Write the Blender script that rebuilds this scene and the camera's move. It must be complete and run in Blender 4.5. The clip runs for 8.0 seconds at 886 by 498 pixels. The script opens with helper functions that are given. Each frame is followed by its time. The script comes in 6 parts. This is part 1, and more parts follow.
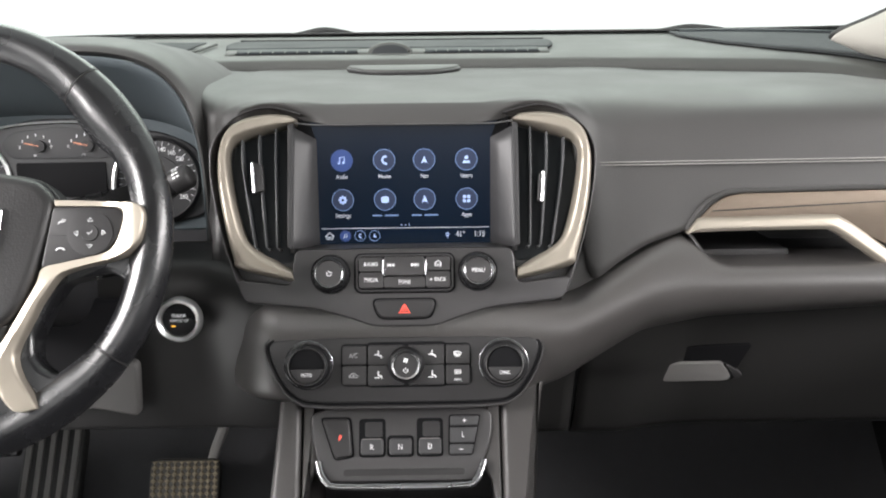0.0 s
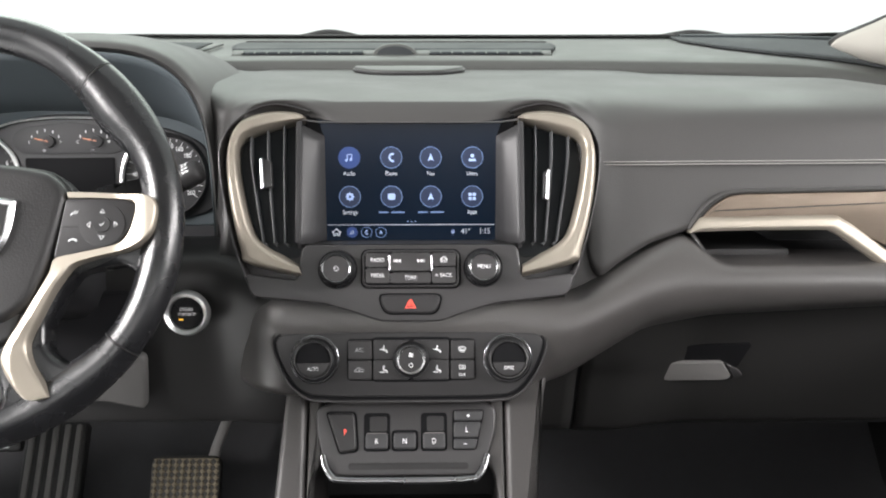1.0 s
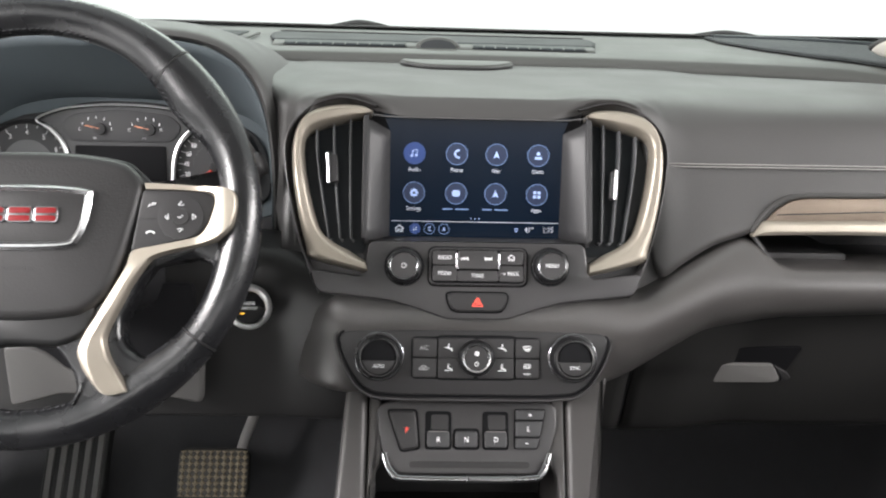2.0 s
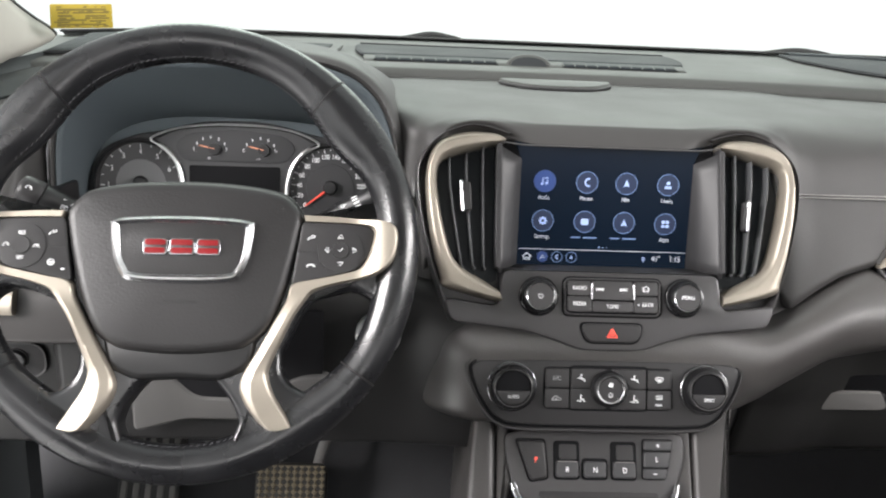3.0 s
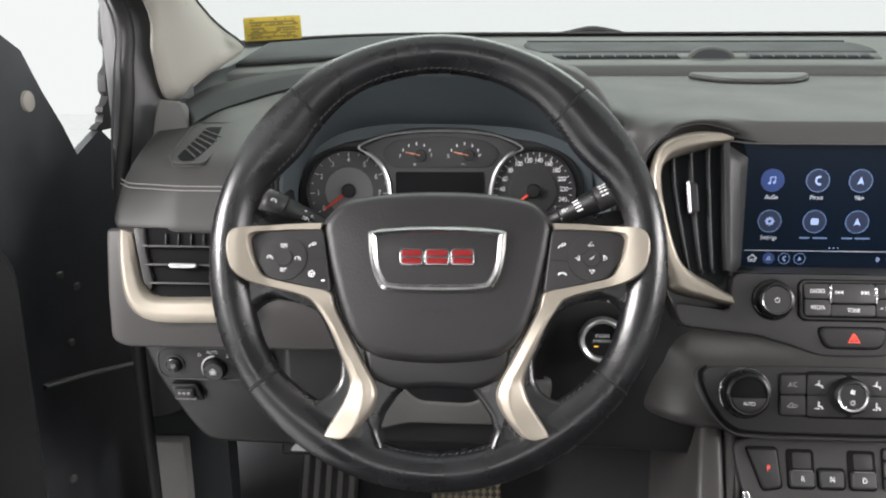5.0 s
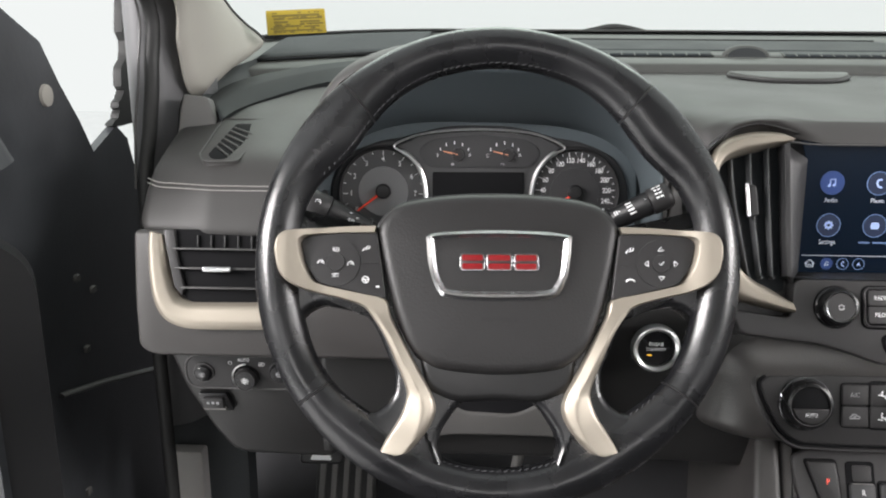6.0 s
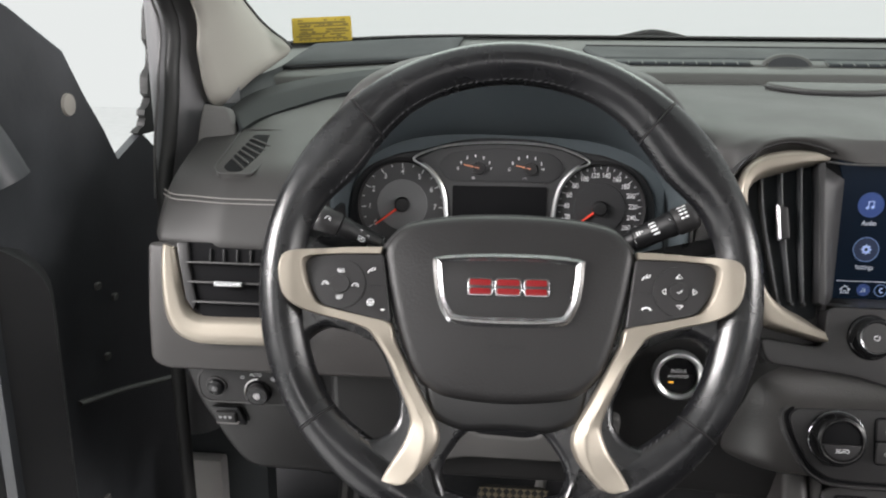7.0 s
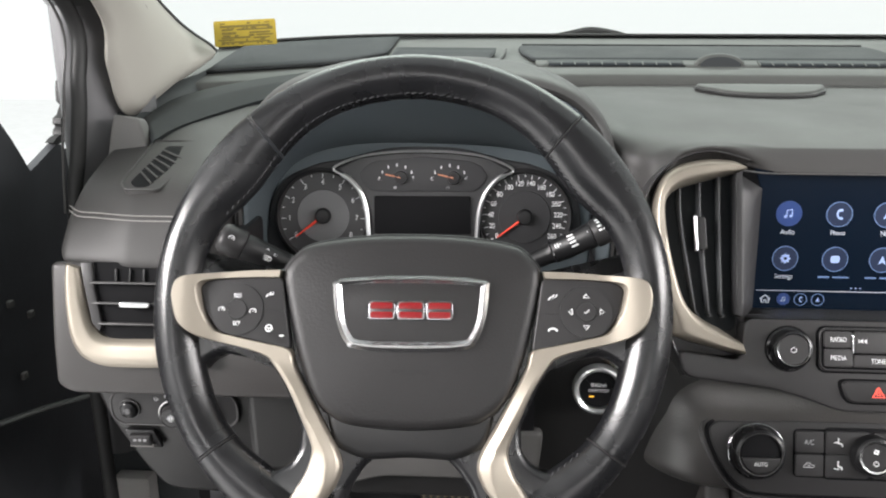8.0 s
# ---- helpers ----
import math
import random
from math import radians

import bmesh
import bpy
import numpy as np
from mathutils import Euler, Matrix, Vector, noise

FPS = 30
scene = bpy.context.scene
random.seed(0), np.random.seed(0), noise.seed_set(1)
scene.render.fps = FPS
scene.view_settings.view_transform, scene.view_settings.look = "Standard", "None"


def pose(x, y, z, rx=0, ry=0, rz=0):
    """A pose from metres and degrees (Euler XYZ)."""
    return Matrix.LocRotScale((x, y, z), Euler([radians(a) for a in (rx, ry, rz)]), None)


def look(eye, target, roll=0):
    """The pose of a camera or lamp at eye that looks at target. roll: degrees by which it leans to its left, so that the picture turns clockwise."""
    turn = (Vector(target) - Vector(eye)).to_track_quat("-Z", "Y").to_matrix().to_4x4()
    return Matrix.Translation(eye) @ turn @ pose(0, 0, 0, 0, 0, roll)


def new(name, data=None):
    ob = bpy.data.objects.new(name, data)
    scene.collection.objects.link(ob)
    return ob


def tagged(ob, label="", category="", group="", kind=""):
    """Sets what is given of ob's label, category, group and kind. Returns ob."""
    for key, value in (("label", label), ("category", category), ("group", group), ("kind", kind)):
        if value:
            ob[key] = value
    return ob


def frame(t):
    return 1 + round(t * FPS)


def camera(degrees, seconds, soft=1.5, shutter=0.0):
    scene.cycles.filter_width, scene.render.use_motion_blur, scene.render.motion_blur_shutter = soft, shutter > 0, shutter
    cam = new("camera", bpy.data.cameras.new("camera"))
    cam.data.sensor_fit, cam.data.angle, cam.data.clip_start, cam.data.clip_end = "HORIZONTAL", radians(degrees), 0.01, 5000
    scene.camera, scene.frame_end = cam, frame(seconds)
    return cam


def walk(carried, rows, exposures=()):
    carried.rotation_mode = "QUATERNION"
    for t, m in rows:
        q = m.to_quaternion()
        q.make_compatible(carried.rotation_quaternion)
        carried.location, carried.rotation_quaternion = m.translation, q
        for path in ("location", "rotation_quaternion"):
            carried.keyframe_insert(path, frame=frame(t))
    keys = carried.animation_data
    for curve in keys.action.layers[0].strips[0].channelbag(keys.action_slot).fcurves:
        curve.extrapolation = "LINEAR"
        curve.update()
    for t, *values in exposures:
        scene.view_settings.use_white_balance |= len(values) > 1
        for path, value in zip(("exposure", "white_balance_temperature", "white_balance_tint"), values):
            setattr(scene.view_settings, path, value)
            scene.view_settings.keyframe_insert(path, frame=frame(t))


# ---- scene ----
cam = camera(57.8, 8.0, soft=2.0, shutter=0.3)
PATH = [
    (0, (0.03, 0.058, 0.941), (0.052, 1.999, 0.461), -0.6),
    (0.5, (0.028, 0.04, 0.934), (0.046, 1.984, 0.463), -0.4),
    (1, (0.02, 0.046, 0.933), (0.052, 1.992, 0.47), -0.0),
    (1.2, (0.02, 0.045, 0.93), (0.042, 1.996, 0.491), -0.2),
    (2.3, (-0.114, 0.061, 0.944), (-0.011, 1.996, 0.451), 2.2),
    (2.5, (-0.142, 0.064, 0.95), (-0.036, 2.001, 0.461), 2.4),
    (3, (-0.207, 0.074, 0.964), (-0.107, 2.009, 0.469), 2.4),
    (3.5, (-0.242, 0.08, 0.967), (-0.289, 2.014, 0.46), 1.5),
    (4, (-0.283, 0.08, 0.978), (-0.37, 2.012, 0.466), 0.7),
    (4.5, (-0.313, 0.074, 0.979), (-0.423, 2.003, 0.464), 0.2),
    (4.7, (-0.323, 0.075, 0.977), (-0.444, 2.002, 0.457), -0.1),
    (6, (-0.404, 0.113, 0.968), (-0.48, 2.042, 0.447), 0.4),
    (6.5, (-0.419, 0.125, 0.965), (-0.464, 2.057, 0.448), 1.3),
    (7, (-0.377, 0.14, 0.981), (-0.566, 2.06, 0.454), 0.5),
    (7.5, (-0.348, 0.154, 0.993), (-0.497, 2.074, 0.455), 0.6),
    (8, (-0.328, 0.17, 0.999), (-0.446, 2.088, 0.445), 0.1),
]
walk(cam, [(t, look(eye, target, roll)) for t, eye, target, roll in PATH],
     exposures=[(0.0, 0.14), (1.2, 0.13), (2.5, 0.12), (3.5, 0.06), (4.0, 0.0), (4.5, -0.22), (6.0, -0.26), (6.5, -0.44), (7.0, -0.40), (7.5, -0.26), (8.0, -0.08)])

# ---- light: a white photo booth all round the car, and four added lamps ----
world = bpy.data.worlds.new("booth")
world.use_nodes = True
scene.world = world
world.node_tree.nodes["Background"].inputs["Color"].default_value = (0.97, 1.0, 0.99, 1)
world.node_tree.nodes["Background"].inputs["Strength"].default_value = 1.1


def booth_lamp(name, at, aim, w, h, power, colour=(1.0, 0.96, 0.955)):
    """An unseen area lamp, added outside the car to light the cabin."""
    d = bpy.data.lights.new(name, "AREA")
    d.shape, d.size, d.size_y, d.energy, d.color = "RECTANGLE", w, h, power, colour
    ob = new(name, d)
    ob.matrix_world = look(at, aim)


booth_lamp("added_lamp_front", (0.0, 4.6, 4.2), (0, 1.0, 0.9), 6.0, 2.5, 185, (0.88, 1.0, 0.91))
booth_lamp("added_lamp_left", (-4.2, -1.0, 2.4), (-0.15, 0.85, 0.65), 3.0, 1.0, 560)
booth_lamp("added_lamp_right", (3.6, -0.5, 1.95), (0.2, 0.8, 0.65), 3.2, 0.6, 200)
booth_lamp("added_lamp_rear", (0.0, -5.0, 2.2), (0, 0.8, 0.8), 4.0, 1.2, 85)


# ---- materials ----
def material(name, colour, rough=0.5, metal=0.0, grain=0.0, scale=900.0, blotch=0.15, blotch_scale=9.0, coat=0.0,
             spec=0.5, voronoi=False, emit=0.0, stretch=None, wear=0.12):
    """A painted, moulded or plated surface: fine relief, and slow changes of tone and gloss."""
    m = bpy.data.materials.new(name)
    m.use_nodes = True
    nt = m.node_tree
    b = nt.nodes["Principled BSDF"]
    b.inputs["Metallic"].default_value = metal
    b.inputs["Coat Weight"].default_value = coat
    b.inputs["Specular IOR Level"].default_value = spec
    coord = nt.nodes.new("ShaderNodeTexCoord")
    src = coord.outputs["Object"]
    if stretch:
        mp = nt.nodes.new("ShaderNodeMapping")
        mp.inputs["Scale"].default_value = stretch
        nt.links.new(src, mp.inputs["Vector"])
        src = mp.outputs["Vector"]
    n1 = nt.nodes.new("ShaderNodeTexNoise")
    n1.inputs["Scale"].default_value = blotch_scale
    n1.inputs["Detail"].default_value = 6
    nt.links.new(src, n1.inputs["Vector"])
    mix = nt.nodes.new("ShaderNodeMix")
    mix.data_type = "RGBA"
    lo = [max(0, c * (1 - blotch)) for c in colour]
    hi = [min(1, c * (1 + blotch)) for c in colour]
    mix.inputs[6].default_value = (*lo, 1)
    mix.inputs[7].default_value = (*hi, 1)
    nt.links.new(n1.outputs["Fac"], mix.inputs[0])
    nt.links.new(mix.outputs[2], b.inputs["Base Color"])
    ramp = nt.nodes.new("ShaderNodeMapRange")
    ramp.inputs["From Min"].default_value, ramp.inputs["From Max"].default_value = 0.3, 0.7
    ramp.inputs["To Min"].default_value, ramp.inputs["To Max"].default_value = rough * (1 - wear), min(1, rough * (1 + wear))
    nt.links.new(n1.outputs["Fac"], ramp.inputs["Value"])
    nt.links.new(ramp.outputs["Result"], b.inputs["Roughness"])
    if grain:
        g = nt.nodes.new("ShaderNodeTexVoronoi" if voronoi else "ShaderNodeTexNoise")
        g.inputs["Scale"].default_value = scale
        nt.links.new(src, g.inputs["Vector"])
        bump = nt.nodes.new("ShaderNodeBump")
        bump.inputs["Strength"].default_value = grain
        bump.inputs["Distance"].default_value = 0.0006
        nt.links.new(g.outputs[0], bump.inputs["Height"])
        nt.links.new(bump.outputs["Normal"], b.inputs["Normal"])
    if emit:
        b.inputs["Emission Color"].default_value = (*colour, 1)
        b.inputs["Emission Strength"].default_value = emit
    return m


PAD = material("soft_dash_skin", (0.043, 0.0415, 0.0405), 0.52, grain=0.12, scale=700, voronoi=True, blotch=0.08)
SHELF = material("moulded_dash_top", (0.061, 0.063, 0.059), 0.55, grain=0.15, scale=900, blotch=0.08)
GLOVE = material("glove_box_plastic", (0.0195, 0.019, 0.0185), 0.42, grain=0.2, scale=900, blotch=0.12)
KICK = material("kick_panel_plastic", (0.30, 0.29, 0.28), 0.6, grain=0.3, scale=700)
LOWER = material("hard_lower_plastic", (0.0145, 0.0142, 0.0142), 0.42, grain=0.2, scale=900, blotch=0.1)
BAND = material("grey_leatherette", (0.058, 0.0545, 0.053), 0.35, spec=0.75, grain=0.18, scale=650, voronoi=True, blotch=0.08)
# Near-black that paints shade into gaps and wells; also serves dark displays.
VOID = material("shade_and_display_black", (0.007, 0.007, 0.008), 0.7, spec=0.12)
BLACK = material("black_plastic", (0.012, 0.012, 0.013), 0.42, grain=0.2, scale=1200)
PANEL = material("charcoal_panel", (0.029, 0.0282, 0.029), 0.42, spec=0.35, grain=0.12, scale=1400, blotch=0.08)
BEZEL = material("stack_bezel", (0.039, 0.0375, 0.0385), 0.36, grain=0.25, scale=1000, blotch=0.08)
GLOSS = material("gloss_black", (0.010, 0.010, 0.011), 0.28)
GREYSIDE = material("grey_side_plastic", (0.075, 0.073, 0.073), 0.5, grain=0.2, scale=1000)
CHAMPAGNE = material("satin_champagne_metal", (0.385, 0.345, 0.29), 0.44, metal=0.72, grain=0.10, scale=1500, blotch=0.05)
BRUSHED = material("brushed_bronze", (0.165, 0.132, 0.103), 0.42, metal=0.6, grain=0.25, scale=300, blotch=0.2,
                   blotch_scale=60, stretch=(1, 30, 30))
CHROME = material("chrome", (0.66, 0.66, 0.67), 0.24, metal=1.0, blotch=0.03)
SILVER = material("satin_silver", (0.75, 0.75, 0.75), 0.3, metal=0.9, blotch=0.05)
LEATHER = material("black_leather", (0.0112, 0.0114, 0.0127), 0.27, spec=0.65, grain=0.07, scale=1100, voronoi=True, blotch=0.5, blotch_scale=22, wear=0.34)
HUB = material("airbag_skin", (0.0175, 0.0168, 0.0172), 0.44, grain=0.22, scale=520, voronoi=True, blotch=0.08)
SPOKE = material("black_spoke_plastic", (0.011, 0.011, 0.0115), 0.40, grain=0.1, scale=900)
KEY = material("button_rubber", (0.040, 0.040, 0.042), 0.48, grain=0.15, scale=1500, blotch=0.05)
MARK = material("white_print", (0.85, 0.86, 0.87), 0.6)
DIM = material("grey_print", (0.33, 0.33, 0.34), 0.6)
RED = material("red_enamel", (0.22, 0.012, 0.015), 0.3)
THREAD = material("grey_thread", (0.26, 0.25, 0.24), 0.8)
FINE_THREAD = material("dark_thread", (0.06, 0.06, 0.064), 0.8)
CHEEK = material("console_cheek", (0.046, 0.043, 0.042), 0.42, grain=0.18, scale=700, voronoi=True, blotch=0.1)
SIDEWALL = material("recess_side", (0.032, 0.0315, 0.033), 0.5, grain=0.2, scale=1000, blotch=0.1)
GAUGE_PRINT = material("gauge_print", (0.72, 0.72, 0.74), 0.6)
SMALL_NEEDLE = material("small_needle", (0.72, 0.30, 0.18), 0.4, emit=0.15)
BLADE = material("vent_blade", (0.062, 0.064, 0.067), 0.45, grain=0.1, scale=900, blotch=0.08)
PILLAR = material("pillar_fabric", (0.36, 0.345, 0.31), 0.8, grain=0.3, scale=1500, blotch=0.05)
# Black paint lifted to a bluish grey, with haze and sheen in the colour.
PAINT = material("black_body_paint", (0.048, 0.051, 0.056), 0.42, blotch=0.6, blotch_scale=16, grain=0.3, scale=120)
RUBBER = material("black_rubber", (0.018, 0.018, 0.018), 0.6, grain=0.2, scale=500)
CARPET = material("black_carpet", (0.036, 0.036, 0.039), 0.95, grain=1.0, scale=600, blotch=0.4, blotch_scale=40)
STUD = material("worn_stud_rubber", (0.18, 0.150, 0.098), 0.55, grain=0.3, scale=300, blotch=0.5, blotch_scale=90)
# Paler than the other lower plastic, to stand for light on the panel.
BOLSTER = material("lit_bolster_plastic", (0.075, 0.073, 0.071), 0.5, grain=0.25, scale=700)
RIBGREY = material("rib_rubber", (0.15, 0.145, 0.14), 0.6, grain=0.2, scale=300)
# The pale bluish lift in this colour stands for a veil of reflected haze.
HAZED_LINING = material("hazed_hood_lining", (0.086, 0.105, 0.116), 0.6, grain=0.3, scale=900)
PEDAL = material("pedal_rubber", (0.022, 0.020, 0.017), 0.6, grain=0.3, scale=300, blotch=0.4, blotch_scale=60)
HEADLINER = material("headliner", (0.55, 0.54, 0.50), 0.9, grain=0.3, scale=900)
STICKER = material("yellow_sticker", (0.34, 0.25, 0.018), 0.6, blotch=0.1)
STICKER_INK = material("sticker_ink", (0.16, 0.12, 0.02), 0.7)
LABEL = material("pale_label", (0.75, 0.76, 0.75), 0.6)
BOOTH = material("booth_paint", (0.96, 0.965, 0.96), 0.7)
# Dark colour paints shade into shallow vents and slots; the rear cowl is dark itself.
WELL = material("vent_depth", (0.015, 0.018, 0.021), 0.5, spec=0.2)
LIP = material("plated_lip", (0.33, 0.33, 0.34), 0.26, metal=1.0, blotch=0.05)
POST = material("post_paint", (0.15, 0.15, 0.155), 0.5, blotch=0.3, blotch_scale=14)
GRILLE = material("speaker_mesh", (0.055, 0.060, 0.062), 0.75, grain=0.5, scale=1100, voronoi=True, spec=0.15)
TRAY = material("outlet_tray", (0.028, 0.031, 0.033), 0.65, grain=0.2, scale=900, spec=0.25)
DIAL = material("dial_face", (0.034, 0.034, 0.036), 0.5, blotch=0.05)
DIAL_GREY = material("dial_grey", (0.17, 0.17, 0.175), 0.42, blotch=0.08)
CLUSTER_GREY = material("cluster_grey", (0.055, 0.055, 0.057), 0.4, blotch=0.05)
NEEDLE = material("red_needle", (0.75, 0.06, 0.03), 0.4, emit=0.25)
SCREEN = material("lit_screen", (0.003, 0.0065, 0.0135), 0.22, emit=0.6, blotch=0.0, spec=0.22)
LIT_WHITE = material("lit_white", (0.50, 0.54, 0.62), 0.4, emit=0.4, blotch=0)
LIT_BLUE = material("lit_blue", (0.018, 0.042, 0.15), 0.4, emit=0.6, blotch=0)
LIT_DISC = material("lit_disc", (0.010, 0.018, 0.046), 0.4, emit=0.6, blotch=0)
LIT_PALE = material("lit_pale_blue", (0.32, 0.42, 0.70), 0.4, emit=0.5, blotch=0)
LIT_RING = material("lit_ring", (0.12, 0.19, 0.36), 0.4, emit=0.5, blotch=0)
LIT_RED = material("lit_red", (0.85, 0.10, 0.07), 0.4, emit=0.8, blotch=0)
LIT_AMBER = material("lit_amber", (0.9, 0.45, 0.05), 0.4, emit=1.0, blotch=0)


def glass_material():
    m = bpy.data.materials.new("windscreen_glass")
    m.use_nodes = True
    nt = m.node_tree
    nt.nodes.remove(nt.nodes["Principled BSDF"])
    tr, gl, mx = (nt.nodes.new(n) for n in ("ShaderNodeBsdfTransparent", "ShaderNodeBsdfGlossy", "ShaderNodeMixShader"))
    tr.inputs["Color"].default_value = (0.96, 0.98, 0.97, 1)
    gl.inputs["Roughness"].default_value = 0.02
    mx.inputs[0].default_value = 0.05
    nt.links.new(tr.outputs[0], mx.inputs[1])
    nt.links.new(gl.outputs[0], mx.inputs[2])
    nt.links.new(mx.outputs[0], nt.nodes["Material Output"].inputs["Surface"])
    return m


GLASS = glass_material()


# ---- builders ----
def thing(name, m, label, category, group="", kind=""):
    ob = new(name)
    ob.empty_display_size = 0.02
    ob.matrix_world = m
    return tagged(ob, label, category, group, kind)


def link_mesh(name, bm, mat, angle=40):
    me = bpy.data.meshes.new(name)
    bmesh.ops.recalc_face_normals(bm, faces=bm.faces)
    bm.to_mesh(me)
    bm.free()
    me.materials.append(mat)
    me.polygons.foreach_set("use_smooth", [True] * len(me.polygons))
    me.set_sharp_from_angle(angle=radians(angle))
    return new(name, me)


def part(name, bm, mat, parent, label="", angle=40, thick=0.0):
    ob = link_mesh(name, bm, mat, angle)
    ob.parent = parent
    if thick:
        s = ob.modifiers.new("thickness", "SOLIDIFY")
        s.thickness, s.offset = thick, -1
    return tagged(ob, label)


def solo(name, bm, mat, label, category, kind="", angle=40, thick=0.0):
    ob = part(name, bm, mat, None, "", angle, thick)
    return tagged(ob, label, category, "", kind)


def plane_pose(x, y, z, lean):
    """Local x to the car's right, y up the face, z out of it; the face leans back by lean degrees."""
    return pose(x, y, z, 90 - lean, 0, 0)


def rr(cx, cy, w, h, r, n=5):
    """A rounded rectangle."""
    out = []
    for k, (sx, sy) in enumerate(((1, 1), (-1, 1), (-1, -1), (1, -1))):
        for i in range(n + 1):
            a = radians(90 * k + 90 * i / n)
            out.append((cx + sx * (w / 2 - r) + r * math.cos(a), cy + sy * (h / 2 - r) + r * math.sin(a)))
    return out


def circle(cx, cy, r, n=40, a0=0, a1=360):
    full = abs(a1 - a0) >= 360
    return [(cx + r * math.cos(radians(a0 + (a1 - a0) * i / (n if full else n - 1))),
             cy + r * math.sin(radians(a0 + (a1 - a0) * i / (n if full else n - 1)))) for i in range(n)]


def catmull(pts, n=6, closed=False):
    """A smooth curve through points of any dimension."""
    P = [np.array(p, float) for p in pts]
    out, m = [], len(P)
    for i in range(m if closed else m - 1):
        if closed:
            a, b, c, d = P[i - 1], P[i], P[(i + 1) % m], P[(i + 2) % m]
        else:
            a, b, c, d = P[max(i - 1, 0)], P[i], P[i + 1], P[min(i + 2, m - 1)]
        for k in range(n):
            t = k / n
            out.append(0.5 * (2 * b + (c - a) * t + (2 * a - 5 * b + 4 * c - d) * t * t + (3 * b - a - 3 * c + d) * t ** 3))
    if not closed:
        out.append(P[-1])
    return out


def rounded(pts, r, n=4):
    """A polygon with its corners rounded off."""
    P = [np.array(p, float) for p in pts]
    out = []
    for i in range(len(P)):
        a, b, c = P[i - 1], P[i], P[(i + 1) % len(P)]
        u, v = a - b, c - b
        k = min(r, 0.45 * np.linalg.norm(u), 0.45 * np.linalg.norm(v))
        s, e = b + u / np.linalg.norm(u) * k, b + v / np.linalg.norm(v) * k
        for j in range(n + 1):
            t = j / n
            out.append((1 - t) ** 2 * s + 2 * t * (1 - t) * b + t * t * e)
    return out


def mirror(pts):
    return [(-p[0], *p[1:]) for p in reversed(pts)]


def area(pts):
    return 0.5 * sum(pts[i - 1][0] * pts[i][1] - pts[i][0] * pts[i - 1][1] for i in range(len(pts)))


def inset(pts, d):
    P = [np.array(p[:2], float) for p in pts]
    out, m = [], len(P)
    for i in range(m):
        u, v = P[i] - P[i - 1], P[(i + 1) % m] - P[i]
        u, v = u / (np.linalg.norm(u) + 1e-12), v / (np.linalg.norm(v) + 1e-12)
        nu, nv = np.array((-u[1], u[0])), np.array((-v[1], v[0]))
        w = nu + nv
        w = w / max(0.35, w @ nu) if np.linalg.norm(w) > 1e-6 else nu
        out.append(P[i] + w * d)
    return out


def slab(bm, pts, z0, z1, bevel=0.001, segs=3, dome=0.0):
    """A flat plate with a rounded upper edge; dome lifts its middle."""
    pts = [tuple(p[:2]) for p in pts]
    if area(pts) < 0:
        pts = pts[::-1]
    rings = [[(x, y, z0) for x, y in pts], [(x, y, z1 - bevel) for x, y in pts]]
    for k in range(1, segs + 1):
        a = radians(90 * k / segs)
        rings.append([(p[0], p[1], z1 - bevel + bevel * math.sin(a)) for p in inset(pts, bevel * (1 - math.cos(a)))])
    vs = [[bm.verts.new(p) for p in ring] for ring in rings]
    m = len(pts)
    for lo, hi in zip(vs, vs[1:]):
        for i in range(m):
            bm.faces.new((lo[i - 1], lo[i], hi[i], hi[i - 1]))
    bm.faces.new(vs[0][::-1])
    if dome:
        cx, cy = sum(p[0] for p in pts) / m, sum(p[1] for p in pts) / m
        last = vs[-1]
        for f in (0.8, 0.55, 0.28):
            ring = [bm.verts.new((cx + (v.co.x - cx) * f, cy + (v.co.y - cy) * f, z1 + dome * (1 - f * f))) for v in vs[-1]]
            for i in range(m):
                bm.faces.new((last[i - 1], last[i], ring[i], ring[i - 1]))
            last = ring
        c = bm.verts.new((cx, cy, z1 + dome))
        for i in range(m):
            bm.faces.new((last[i - 1], last[i], c))
    else:
        bm.faces.new(vs[-1])
    return bm


def plate(pts, z0, z1, bevel=0.001, segs=3, dome=0.0):
    return slab(bmesh.new(), pts, z0, z1, bevel, segs, dome)


def ring_plate(outer, inner, z0, z1, bevel=0.0012):
    """A frame between two outlines of the same number of points."""
    bm = bmesh.new()
    if area(outer) < 0:
        outer = outer[::-1]
    if area(inner) < 0:
        inner = inner[::-1]
    o2, i2 = inset(outer, bevel), inset(inner, -bevel)
    loops = [[(*p[:2], z0) for p in outer], [(*p[:2], z1 - bevel) for p in outer], [(*p, z1) for p in o2],
             [(*p, z1) for p in i2], [(*p[:2], z1 - bevel) for p in inner], [(*p[:2], z0) for p in inner]]
    vs = [[bm.verts.new(p) for p in l] for l in loops]
    m = len(outer)
    for a, b in zip(vs, vs[1:] + vs[:1]):
        for i in range(m):
            bm.faces.new((a[i - 1], a[i], b[i], b[i - 1]))
    return bm


